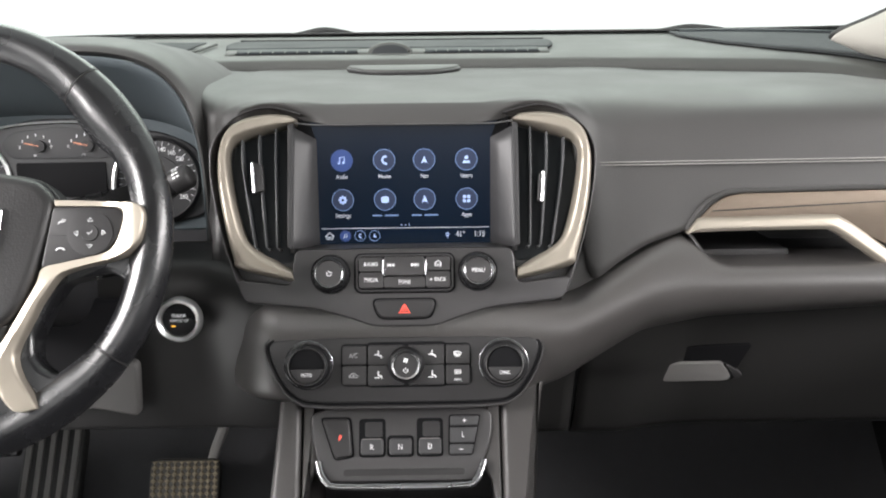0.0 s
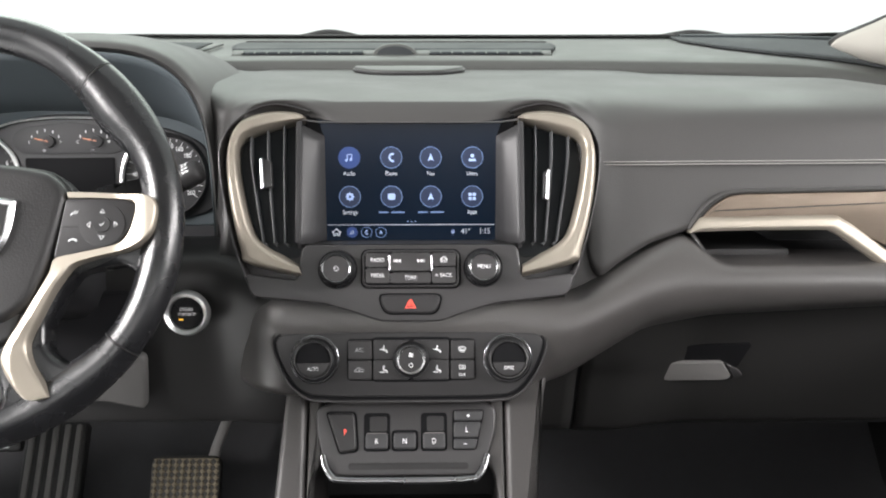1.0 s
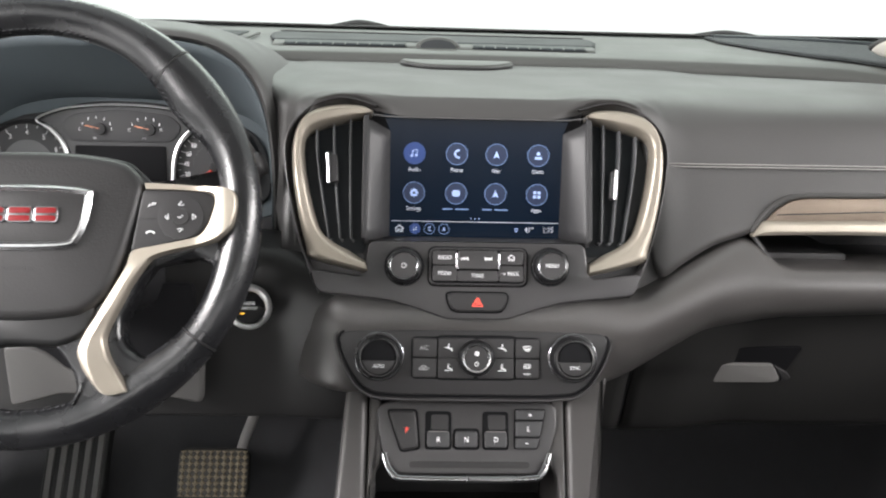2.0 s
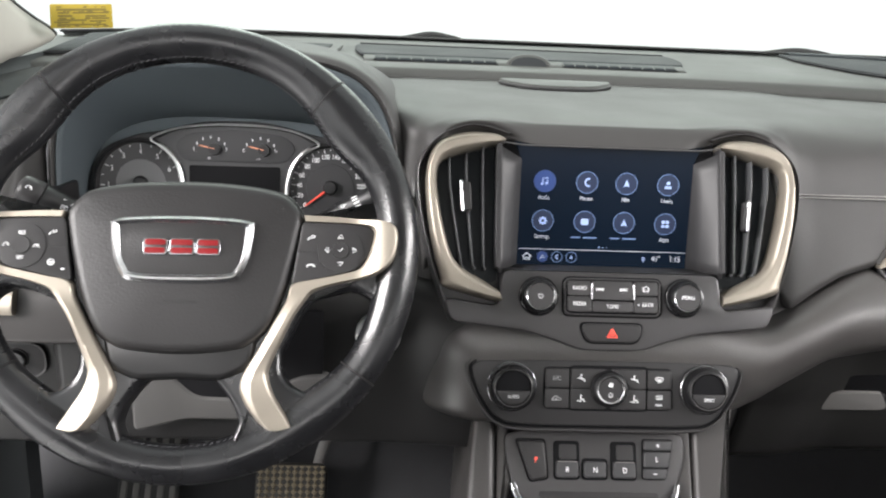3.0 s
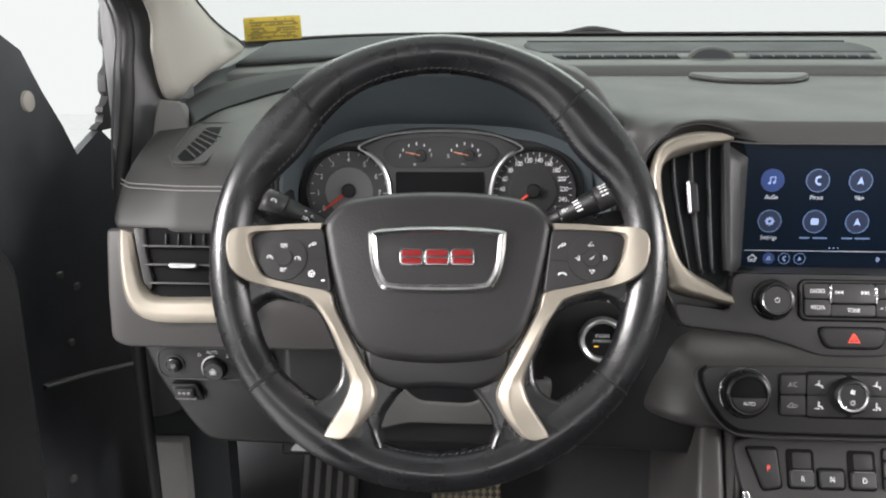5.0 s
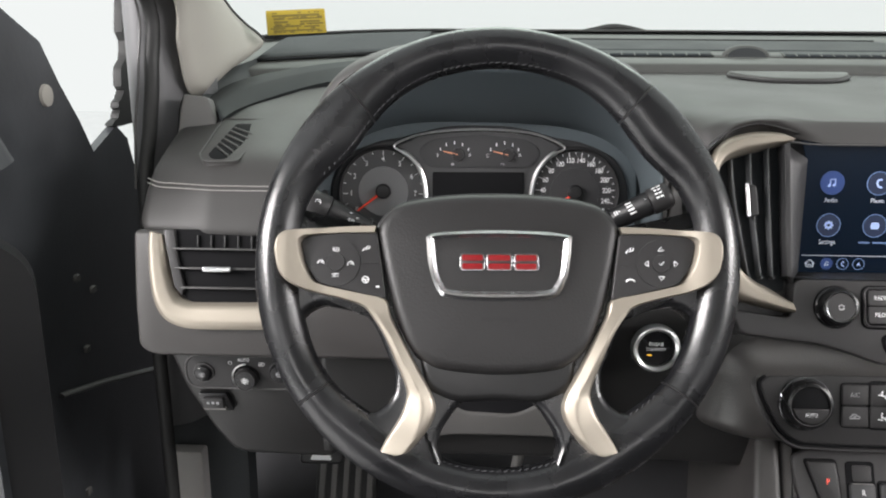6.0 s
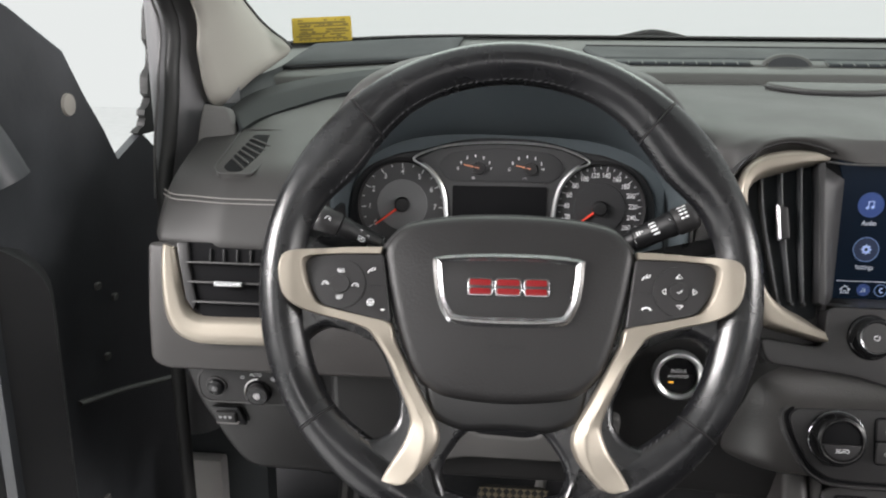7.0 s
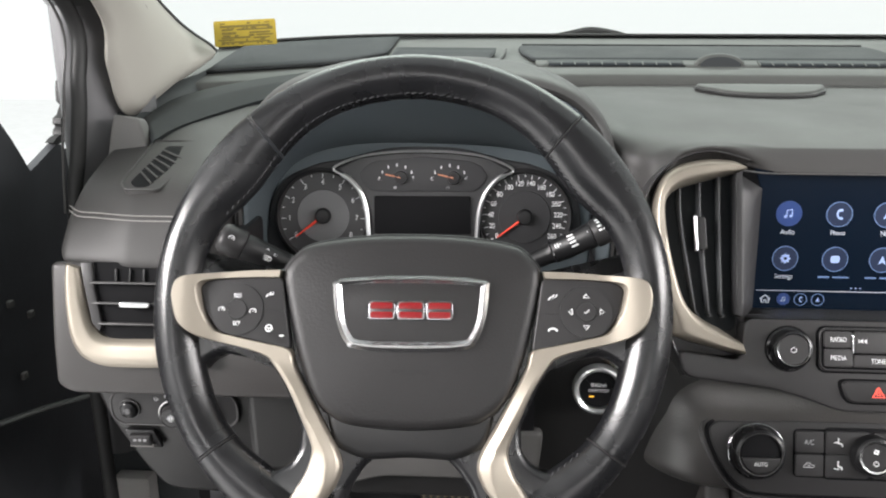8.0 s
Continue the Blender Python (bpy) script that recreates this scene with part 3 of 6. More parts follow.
def lower_dash():
    # grey leatherette band: under the centre stack, rising to the passenger's shelf
    cen = ((0.86, 0.715), (0.835, 0.705), (0.822, 0.692), (0.815, 0.675), (0.812, 0.655), (0.806, 0.625), (0.808, 0.600), (0.84, 0.588))
    mid = ((0.87, 0.693), (0.842, 0.691), (0.828, 0.686), (0.819, 0.674), (0.816, 0.655), (0.828, 0.625), (0.86, 0.598), (0.91, 0.585))
    rise = ((0.885, 0.740), (0.860, 0.737), (0.846, 0.728), (0.834, 0.708), (0.833, 0.688), (0.846, 0.664), (0.88, 0.645), (0.94, 0.635))
    shelf_l = ((0.93, 0.721), (0.862, 0.723), (0.845, 0.721), (0.836, 0.709), (0.837, 0.693), (0.850, 0.674), (0.88, 0.660), (0.94, 0.650))
    shelf_r = shelf_l[:5] + ((0.850, 0.683), (0.88, 0.671), (0.94, 0.662))
    kink = ((0.90, 0.758), (0.876, 0.756), (0.860, 0.746), (0.840, 0.718), (0.836, 0.692), (0.848, 0.670), (0.88, 0.653), (0.94, 0.643))
    end = ((0.95, 0.715), (0.90, 0.720), (0.885, 0.720), (0.876, 0.709), (0.877, 0.697), (0.888, 0.686), (0.91, 0.680), (0.95, 0.676))
    back = tuple((y + 0.050, z) for y, z in cen)
    turn = tuple((y + 0.014, z) for y, z in cen)
    st = [(-0.188, back), (-0.160, turn), (-0.132, cen), (0.10, cen), (0.166, mid), (0.25, rise), (0.289, kink), (0.322, shelf_l), (0.55, shelf_r), (0.78, end)]
    part("lower_band", loft(st, -0.187, 0.78, 130, 5, soften=3), BAND, dash, "grey leatherette band sweeping to the passenger side", thick=0.006)
    # driver's knee side
    kn = ((0.90, 0.745), (0.868, 0.735), (0.853, 0.715), (0.850, 0.68), (0.852, 0.62), (0.858, 0.557), (0.868, 0.544), (0.91, 0.540))
    kl = ((0.88, 0.72), (0.850, 0.715), (0.830, 0.700), (0.822, 0.675), (0.828, 0.62), (0.845, 0.557), (0.862, 0.544), (0.91, 0.540))
    st = [(-0.60, kn), (-0.24, kn), (-0.20, kn), (-0.135, kl), (-0.10, kl)]
    part("knee_panel", loft(st, -0.556, -0.118, 60, 5, soften=4), LOWER, dash, "dark lower panel round the steering column", thick=0.005)
    # outer face round the driver's vent and the light switches
    face = [(-0.733, 0.069), (-0.730, 0.0), (-0.7255, -0.045), (-0.711, -0.052), (-0.475, -0.052), (-0.475, -0.002), (-0.56, 0.0), (-0.56, 0.069)]
    o = plate(rounded(face, 0.008), -0.05, -0.004, 0.004)
    ob = part("vent_surround", o, CHEEK, dash, "grey moulded face round the outer vent")
    ob.matrix_local = plane_pose(0, 0.832, 0.717, 15)
    low = [(-0.715, 0.034), (-0.70, -0.02), (-0.672, -0.075), (-0.655, -0.098), (-0.64, -0.103), (-0.545, -0.105), (-0.545, 0.034)]
    ob = part("switch_surround", plate(rounded(low, 0.012), -0.06, 0.0, 0.006), LOWER, dash, "dark lower end panel")
    ob.matrix_local = plane_pose(0, 0.862, 0.635, -6)
    part("vent_backing", box(-0.708, -0.56, 0.882, 0.95, 0.68, 0.806, 0.004), BLACK, dash)


lower_dash()


def defroster():
    # long outlet under the windscreen: a sunk tray with a row of cells, and the light sensor's dome
    t = thing("defroster_outlet", pose(0, 0, 0), "long dark grey slotted defroster outlet under the windscreen", "air vent")
    x0, x1 = -0.292, 0.222
    z = shelf_z
    rows = []
    for y, e, h in ((1.287, 0.020, 0.0058), (1.310, 0.012, 0.0054), (1.35, 0.003, 0.0045), (1.400, 0.0, 0.0035), (1.428, 0.004, 0.0030), (1.435, 0.012, 0.0026)):
        rows.append([(x, y, z(x, y) + h) for x in np.linspace(x0 + e, x1 - e, 60)])
    part("sunk_tray", sheet(rows), TRAY, t, thick=0.003)
    part("front_slope", sheet([[(x, 1.262, z(x, 1.262) - 0.001) for x in np.linspace(x0 + 0.02, x1 - 0.02, 40)], [(x, 1.286, z(x, 1.286) + 0.0056) for x in np.linspace(x0 + 0.02, x1 - 0.02, 40)]]), SHELF, t, thick=0.002)
    part("rear_lip", tube([(x, 1.437, z(x, 1.437) + 0.003) for x in np.linspace(x0 + 0.006, x1 - 0.006, 30)], 0.0014, 6), BLACK, t)
    rib = box(-0.0009, 0.0009, -0.003, 0.014, -0.004, 0.0022, 0.0006)
    me = bpy.data.meshes.new("rib")
    rib.to_mesh(me)
    rib.free()
    me.materials.append(SHELF)
    for a, c in ((x0 + 0.036, -0.078), (0.020, x1 - 0.034)):
        part("slot", sheet([[(x, 1.2655, z(x, 1.2655) + 0.0016) for x in np.linspace(a, c, 12)], [(x, 1.2850, z(x, 1.2850) + 0.0064) for x in np.linspace(a, c, 12)]]), WELL, t, thick=0.0005)
        for k in range(11):
            x = a + (c - a) * k / 10
            ob = new("rib", me)
            ob.parent = t
            ob.matrix_local = Matrix.Translation((x, 1.270, z(x, 1.270) + 0.0016)) @ Matrix.Rotation(radians(15), 4, "X")
    arch = [(0.034 * math.cos(radians(q)), 0.022 * math.sin(radians(q)) ** 0.8) for q in np.linspace(0, 180, 25)]
    ob = part("sensor_dome", plate(arch, -0.060, 0.0, 0.006, 4), SHELF, t, "rounded grey sensor dome")
    ob.matrix_local = plane_pose(-0.031, 1.268, z(-0.03, 1.268) - 0.001, 24)
    face = [(0.026 * math.cos(radians(q)), 0.0145 * math.sin(radians(q)) ** 0.8 + 0.0005) for q in np.linspace(0, 180, 21)]
    ob = part("dome_window", plate(face, -0.002, 0.0008, 0.0004), TRAY, t, "dark sensor window")
    ob.matrix_local = plane_pose(-0.031, 1.268, z(-0.03, 1.268) - 0.001, 24)
    # second outlet over the instruments
    rows = [[(x, y, z(x, y) + h) for x in np.linspace(-0.47, -0.325 - e, 20)] for y, h, e in ((1.275, 0.001, 0.022), (1.29, 0.005, 0.012), (1.33, 0.008, 0.002), (1.37, 0.008, 0.0))]
    part("slot", sheet(rows), GRILLE, t, thick=0.002)
    part("slot_lip", tube(catmull([(x, y, z(x, y) + 0.004) for x, y in ((-0.40, 1.268), (-0.345, 1.270), (-0.322, 1.295), (-0.315, 1.34), (-0.312, 1.38))], 5), 0.0022, 8), SHELF, t)


defroster()


def side_outlet():
    # slanted outlet that clears the driver's side window, flush with the pad
    c, s = math.cos(math.atan(0.3)), math.sin(math.atan(0.3))
    m = Matrix(((1, 0, 0, -0.631), (0, c, -s, 0.99), (0, s, c, 0.8748), (0, 0, 0, 1)))
    t = thing("side_window_outlet", m, "dark slotted side window outlet in the grey pad", "air vent")
    f = lambda pts: [(x + 0.631, (y - 0.99) / c) for x, y in pts]
    o = rounded(f([(-0.6790, 0.8996), (-0.6699, 0.8854), (-0.6377, 0.8851), (-0.6252, 0.9662), (-0.6249, 0.9870), (-0.6795, 0.9867)]), 0.006)
    part("outlet_frame", plate(o, -0.016, 0.0010, 0.0009), PAD, t)
    part("frame_bead", tube([(*q, 0.0010) for q in o], 0.0012, 6, True), PAD, t)
    part("slot", plate(rounded(f([(-0.6702, 0.8995), (-0.6619, 0.8896), (-0.6505, 0.8905), (-0.6331, 0.9588), (-0.6329, 0.9753), (-0.6619, 0.9746)]), 0.004), -0.002, 0.0014, 0.0002), VOID, t)
    left, right = f([(-0.6692, 0.8995), (-0.6617, 0.9707)]), f([(-0.6498, 0.8916), (-0.6323, 0.9702)])
    for k in range(6):
        q = (k + 0.5) / 6 * 0.78
        a, e = ((u[0][0] + (u[1][0] - u[0][0]) * w, u[0][1] + (u[1][1] - u[0][1]) * w) for u, w in ((left, q + 0.20), (right, q)))
        part("fin", plate([(a[0], a[1] + 0.0014), (a[0], a[1] - 0.0014), (e[0], e[1] - 0.0014), (e[0], e[1] + 0.0014)], 0.0010, 0.0026, 0.0004), PAD, t)


side_outlet()


def tray_lid():
    t = thing("pad_cover", pose(-0.008, 1.150, 0.9135, 5.2, 0, 0), "raised grey lid on the middle of the dash pad", "cover")
    o = [(-0.078, 0.030), (0.078, 0.030), (0.070, 0.008), (0.045, -0.022), (0.02, -0.030), (-0.02, -0.030), (-0.045, -0.022), (-0.070, 0.008)]
    part("lid", plate(rounded(o, 0.02, 5), -0.003, 0.007, 0.003), SHELF, t)
    part("lid_rim", tube([(*p, 0.002) for p in rounded(o, 0.02, 5)], 0.0022, 8, True), PANEL, t)


tray_lid()


def speaker(side):
    t = thing("dash_speaker", pose(0, 0, 0), "dark mesh speaker grille at the windscreen's corner", "speaker")
    rows = []
    for s in np.linspace(0, 1, 20):
        x = (0.445 if side > 0 else 0.48) + (0.265 if side > 0 else 0.22) * s
        y0 = np.interp(x, (0.44, 0.48, 0.54, 0.72), (1.45, 1.34, 1.27, 1.205))
        y1 = base_y(x) - 0.01
        rows.append([(side * x, y0 + (y1 - y0) * k / 6, shelf_z(side * x, y0 + (y1 - y0) * k / 6) + 0.005) for k in range(7)])
    part("grille", sheet(rows), GRILLE, t, thick=0.003)
    if side > 0:
        cowl = [[(r[-1][0], r[-1][1] + dy, r[-1][2] + dz) for dy, dz in ((-0.012, -0.001), (-0.005, 0.003), (0.004, 0.004), (0.02, 0.003))] for r in rows[1:]]
        part("rear_cowl", sheet(cowl), WELL, t, "dark band behind the grille", thick=0.003)
    part("grille_edge", tube([(r[0][0], r[0][1], r[0][2]) for r in rows], 0.0007, 6), BLACK, t)


speaker(1)
speaker(-1)


# ---- centre stack ----
STACK = plane_pose(0, 0.82, 0.72, 19.5)


def stack_bezel():
    t = thing("centre_stack", STACK, "charcoal moulded surround of the centre screen and vents", "console")
    side = [(0.1100, 0.170), (0.1226, 0.1775), (0.143, 0.179), (0.168, 0.171), (0.1845, 0.155), (0.1935, 0.136), (0.194, 0.114), (0.189, 0.082), (0.180, 0.044), (0.1715, 0.017), (0.164, -0.004), (0.156, -0.018), (0.1100, -0.020)]
    for s in (-1, 1):
        part("surround", plate([(s * x, y) for x, y in side], -0.060, -0.018, 0.002, 2), BEZEL, t)
    bo = [(0.100, 0.172), (0.1226, 0.1792), (0.143, 0.181), (0.168, 0.173), (0.1865, 0.156), (0.1955, 0.1365), (0.196, 0.114), (0.191, 0.082), (0.182, 0.044), (0.1735, 0.017), (0.166, -0.004), (0.158, -0.0195)]
    bi = [(0.1068, 0.169), (0.1226, 0.1735), (0.142, 0.1752), (0.1645, 0.1672), (0.1818, 0.1522), (0.1903, 0.1345), (0.1908, 0.114), (0.1862, 0.083), (0.1772, 0.045), (0.169, 0.019), (0.162, 0.004), (0.150, 0.002)]
    for s in (-1, 1):
        part("vent_border", crowned([(s * x, y) for x, y in bo], [(s * x, y) for x, y in bi], -0.045, 0.043, 5, edge=0.45), BEZEL, t)
    low = [(-0.158, -0.0185), (-0.085, -0.0265), (-0.055, -0.035), (-0.030, -0.044), (0.030, -0.044), (0.055, -0.035), (0.085, -0.0265), (0.158, -0.0185),
           (0.166, 0.004), (0.112, -0.003), (0.108, 0.033), (-0.108, 0.033), (-0.112, -0.003), (-0.166, 0.004)]
    part("control_face", plate(rounded(low, 0.008), -0.02, 0.0, 0.002), BEZEL, t)
    return t


stack_bezel()


def stack_vent(side):
    t = thing("air_vent", STACK @ Matrix.Diagonal((side, 1, 1, 1)), "tall black bladed air vent framed in champagne beside the screen", "air vent", "centre vents")
    well = [(0.108, 0.162), (0.150, 0.157), (0.172, 0.146), (0.180, 0.118), (0.170, 0.062), (0.156, 0.026), (0.112, 0.020)]
    part("well", plate(rounded(well, 0.008), -0.0195, -0.0175, 0.0005), WELL, t)
    dx = 0.0018 * side
    for k, (xa, xb) in enumerate(((0.1630, 0.1486), (0.1458, 0.1372), (0.1290, 0.1265))):
        za = 0.1455 + 0.0055 * k
        line = catmull([(xb, 0.036), (xb + (xa - xb) * 0.45, 0.075), (xa - (xa - xb) * 0.10, 0.118), (xa, za)], 4)
        o = [(p[0] - 0.0008, p[1]) for p in line] + [(p[0] + 0.0008, p[1]) for p in reversed(line)]
        part("blade", plate(o, -0.0185, -0.0055, 0.0006, 2), BLADE, t)
    sh = [(0.1105, 0.161), (0.1160, 0.159), (0.1155, 0.036), (0.1105, 0.034)]
    part("inner_cheek", plate(sh, -0.018, 0.0, 0.001), SIDEWALL, t)
    for k in range(3):
        part("pivot", lathe([(0.0016, -0.018), (0.0015, -0.008), (0, -0.0075)], 10, (0.1486, 0.1372, 0.1265)[k] - 0.002, 0.0345), BLADE, t)
    xs, ys = (0.1385, -0.0120) if side > 0 else (0.1490, 0.0)
    w = 0.004 if side > 0 else 0.0095
    body = plate(rounded([(xs - w, 0.0925 + ys), (xs, 0.0905 + ys), (xs + 0.0015, 0.1215 + ys), (xs - w + 0.002, 0.1195 + ys)], 0.0015, 4), -0.010, -0.0015, 0.0012, 3)
    sl = part("slider", body, PANEL, t, "dark slider body")
    tab = plate(rounded([(xs - 0.0016, 0.0895 + ys), (xs + 0.0018, 0.0890 + ys), (xs + 0.0036, 0.1215 + ys), (xs + 0.0004, 0.1225 + ys)], 0.0016, 4), -0.006, 0.0010, 0.0014, 3, dome=0.0006)
    part("slider_edge", tab, LIP, sl, "chrome slider edge")
    outer = [(x + dx, y) for x, y in ((0.1085, 0.1645), (0.1185, 0.1700), (0.1420, 0.1712), (0.1648, 0.1662), (0.1790, 0.1560), (0.1858, 0.1407), (0.1882, 0.1205), (0.1858, 0.0890), (0.1793, 0.0552), (0.1718, 0.0270), (0.1675, 0.0160), (0.1365, 0.0070), (0.1095, 0.0010))]
    inner = [(x + dx * 0.5, y) for x, y in ((0.1095, 0.1612), (0.1300, 0.1562), (0.1500, 0.1505), (0.1660, 0.1448), (0.1745, 0.1365), (0.1762, 0.1220), (0.1725, 0.0950), (0.1650, 0.0635), (0.1568, 0.0425), (0.1438, 0.0312), (0.1300, 0.0240), (0.1180, 0.0165), (0.1125, 0.0135))]
    part("frame", crowned(outer, inner, -0.018, 0.022, 5, tilt=-0.002), CHAMPAGNE, t, "satin champagne metal frame")
    return t


stack_vent(-1)
stack_vent(1)


def note(bm, x, y, z, s):
    tube([(x - 0.3 * s, y - 0.4 * s, z), (x - 0.3 * s, y + 0.45 * s, z), (x + 0.4 * s, y + 0.55 * s, z), (x + 0.4 * s, y - 0.3 * s, z)], 0.08 * s, 6, bm=bm)
    for dx, dy in ((-0.45, -0.42), (0.25, -0.32)):
        slab(bm, circle(x + dx * s, y + dy * s, 0.2 * s, 12), z - 0.0001, z + 0.0002, 0.0001, 1)


def glyph(kind, x, y, z, s):
    """Small pictograms on keys and on the screen; s is half their size."""
    bm = bmesh.new()
    f = lambda pts: slab(bm, [(x + a * s, y + b * s) for a, b in pts], z, z + 0.0003, 0.0001, 1)
    ln = lambda pts, w=0.09: tube([(x + a * s, y + b * s, z) for a, b in pts], w * s, 6, bm=bm)
    if kind == "note":
        note(bm, x, y, z, s)
    elif kind == "phone":
        ln([(0.25, 0.6), (-0.15, 0.45), (-0.3, 0.0), (-0.1, -0.45), (0.3, -0.6)], 0.15)
        f(circle(0.25, 0.55, 0.2, 10)), f(circle(0.28, -0.55, 0.2, 10))
    elif kind == "nav":
        f([(0, 0.65), (0.5, -0.6), (0, -0.3), (-0.5, -0.6)])
    elif kind == "users":
        f(circle(0, 0.28, 0.3, 14)), f([(-0.6, -0.6), (0.6, -0.6), (0.45, -0.12), (0, -0.25), (-0.45, -0.12)])
    elif kind == "gear":
        ln(circle(0, 0, 0.38, 20) + [(0.38, 0)], 0.16)
        for k in range(8):
            a = math.pi * k / 4
            ln([(0.45 * math.cos(a), 0.45 * math.sin(a)), (0.68 * math.cos(a), 0.68 * math.sin(a))], 0.12)
    elif kind == "card":
        f(rr(0, 0, 1.2, 1.0, 0.3))
    elif kind == "apps":
        for a in (-0.33, 0.33):
            for b in (-0.33, 0.33):
                f(rr(a, b, 0.5, 0.5, 0.1, 2))
    elif kind == "home":
        ln([(-0.85, -0.05), (0, 0.7), (0.85, -0.05)], 0.12), ln([(-0.6, 0.05), (-0.6, -0.65), (-0.2, -0.65), (-0.2, -0.2), (0.2, -0.2), (0.2, -0.65), (0.6, -0.65), (0.6, 0.05)], 0.11)
    elif kind == "power":
        ln(circle(0, -0.05, 0.55, 18, 125, 415), 0.09), ln([(0, 0.15), (0, 0.7)], 0.09)
    elif kind == "prev":
        ln([(-0.9, -0.45), (-0.9, 0.45)], 0.1), f([(-0.8, 0), (0, 0.5), (0, -0.5)]), f([(0.05, 0), (0.85, 0.5), (0.85, -0.5)])
    elif kind == "next":
        ln([(0.9, -0.45), (0.9, 0.45)], 0.1), f([(0.8, 0), (0, -0.5), (0, 0.5)]), f([(-0.05, 0), (-0.85, -0.5), (-0.85, 0.5)])
    elif kind == "tri":
        ln([(0, 0.7), (0.8, -0.6), (-0.8, -0.6), (0, 0.7)], 0.14), ln([(0, 0.2), (0.3, -0.32), (-0.3, -0.32), (0, 0.2)], 0.10)
    elif kind == "seat":
        ln([(-0.15, 0.5), (-0.15, 0.0), (0.45, -0.1), (0.55, -0.55)], 0.16), f(circle(-0.1, 0.72, 0.17, 10))
        ln([(-0.9, 0.1), (-0.45, 0.1)], 0.09), f([(-0.45, 0.28), (-0.2, 0.1), (-0.45, -0.08)])
    elif kind == "foot":
        ln([(-0.15, 0.5), (-0.15, 0.0), (0.45, -0.1), (0.55, -0.55)], 0.16), f(circle(-0.1, 0.72, 0.17, 10))
        ln([(-0.9, -0.4), (-0.2, -0.45)], 0.09), f([(-0.2, -0.25), (0.1, -0.45), (-0.2, -0.65)])
    elif kind == "screen":
        ln([(-0.8, 0.3), (-0.4, 0.55), (0.4, 0.55), (0.8, 0.3), (0.5, -0.15), (-0.5, -0.15), (-0.8, 0.3)], 0.09)
        for a in (-0.3, 0.0, 0.3):
            ln([(a, -0.55), (a + 0.08, -0.2), (a - 0.06, 0.1), (a, 0.35)], 0.07)
    elif kind == "rear":
        ln(rr(0, 0.25, 1.3, 0.8, 0.15, 2) + [(0.65, 0.5)], 0.08)
        for a in (-0.3, 0.0, 0.3):
            ln([(a, 0.0), (a + 0.07, 0.2), (a, 0.5)], 0.07)
    elif kind == "recirc":
        ln([(-0.9, -0.3), (0.8, -0.3), (0.9, 0.05), (0.4, 0.15), (0.2, 0.45), (-0.4, 0.45), (-0.6, 0.1), (-0.9, 0.0), (-0.9, -0.3)], 0.09)
        ln([(-0.2, 0.15), (0.1, 0.1), (0.1, -0.1), (-0.2, -0.1)], 0.08)
    elif kind == "fan":
        for k in range(4):
            a = math.pi / 2 * k + 0.5
            f([(0.42 * math.cos(a) + 0.3 * math.cos(b), 0.42 * math.sin(a) + 0.3 * math.sin(b)) for b in np.linspace(0, 5.6, 9)])
    elif kind == "up":
        ln([(-0.6, -0.35), (0.6, -0.35), (0, 0.45), (-0.6, -0.35)], 0.1)
    elif kind == "left":
        f([(-0.9, 0.0), (0.6, 0.8), (0.6, -0.8)])
    elif kind == "check":
        ln([(-0.55, 0.0), (-0.15, -0.4), (0.6, 0.45)], 0.1)
    elif kind == "pin":
        ln(circle(0, 0.2, 0.4, 14) + [(0.4, 0.2)], 0.1), ln([(-0.25, -0.1), (0, -0.7), (0.25, -0.1)], 0.1)
    elif kind == "gauge":
        ln(circle(0, -0.2, 0.65, 14, -20, 200), 0.1), ln([(0, -0.2), (0.35, 0.2)], 0.09)
    elif kind == "sun":
        ln(circle(0, 0, 0.3, 14) + [(0.3, 0)], 0.12)
        for k in range(8):
            a = math.pi * k / 4
            ln([(0.5 * math.cos(a), 0.5 * math.sin(a)), (0.75 * math.cos(a), 0.75 * math.sin(a))], 0.09)
    elif kind == "beam":
        ln([(0.05, 0.5), (0.05, -0.5), (0.6, -0.35), (0.75, 0.0), (0.6, 0.35), (0.05, 0.5)], 0.1)
        for b in (-0.4, 0.0, 0.4):
            ln([(-0.8, b), (-0.15, b)], 0.08)
    elif kind == "wave":
        ln([(-0.7, -0.5), (-0.3, 0.1), (0.0, -0.2), (0.2, 0.5)], 0.12), ln([(0.35, -0.1), (0.6, 0.1), (0.7, 0.5)], 0.1)
    elif kind == "wheel":
        ln(circle(0, 0, 0.6, 16) + [(0.6, 0)], 0.11), ln([(-0.6, 0.05), (0.6, 0.05)], 0.11), ln([(0, 0.05), (0, -0.6)], 0.11)
    elif kind == "hangup":
        ln([(-0.75, -0.2), (-0.6, 0.15), (0, 0.3), (0.6, 0.15), (0.75, -0.2)], 0.16)
    return bm


SCREEN_FACE = plane_pose(0, 0.872, 0.7218, 5)


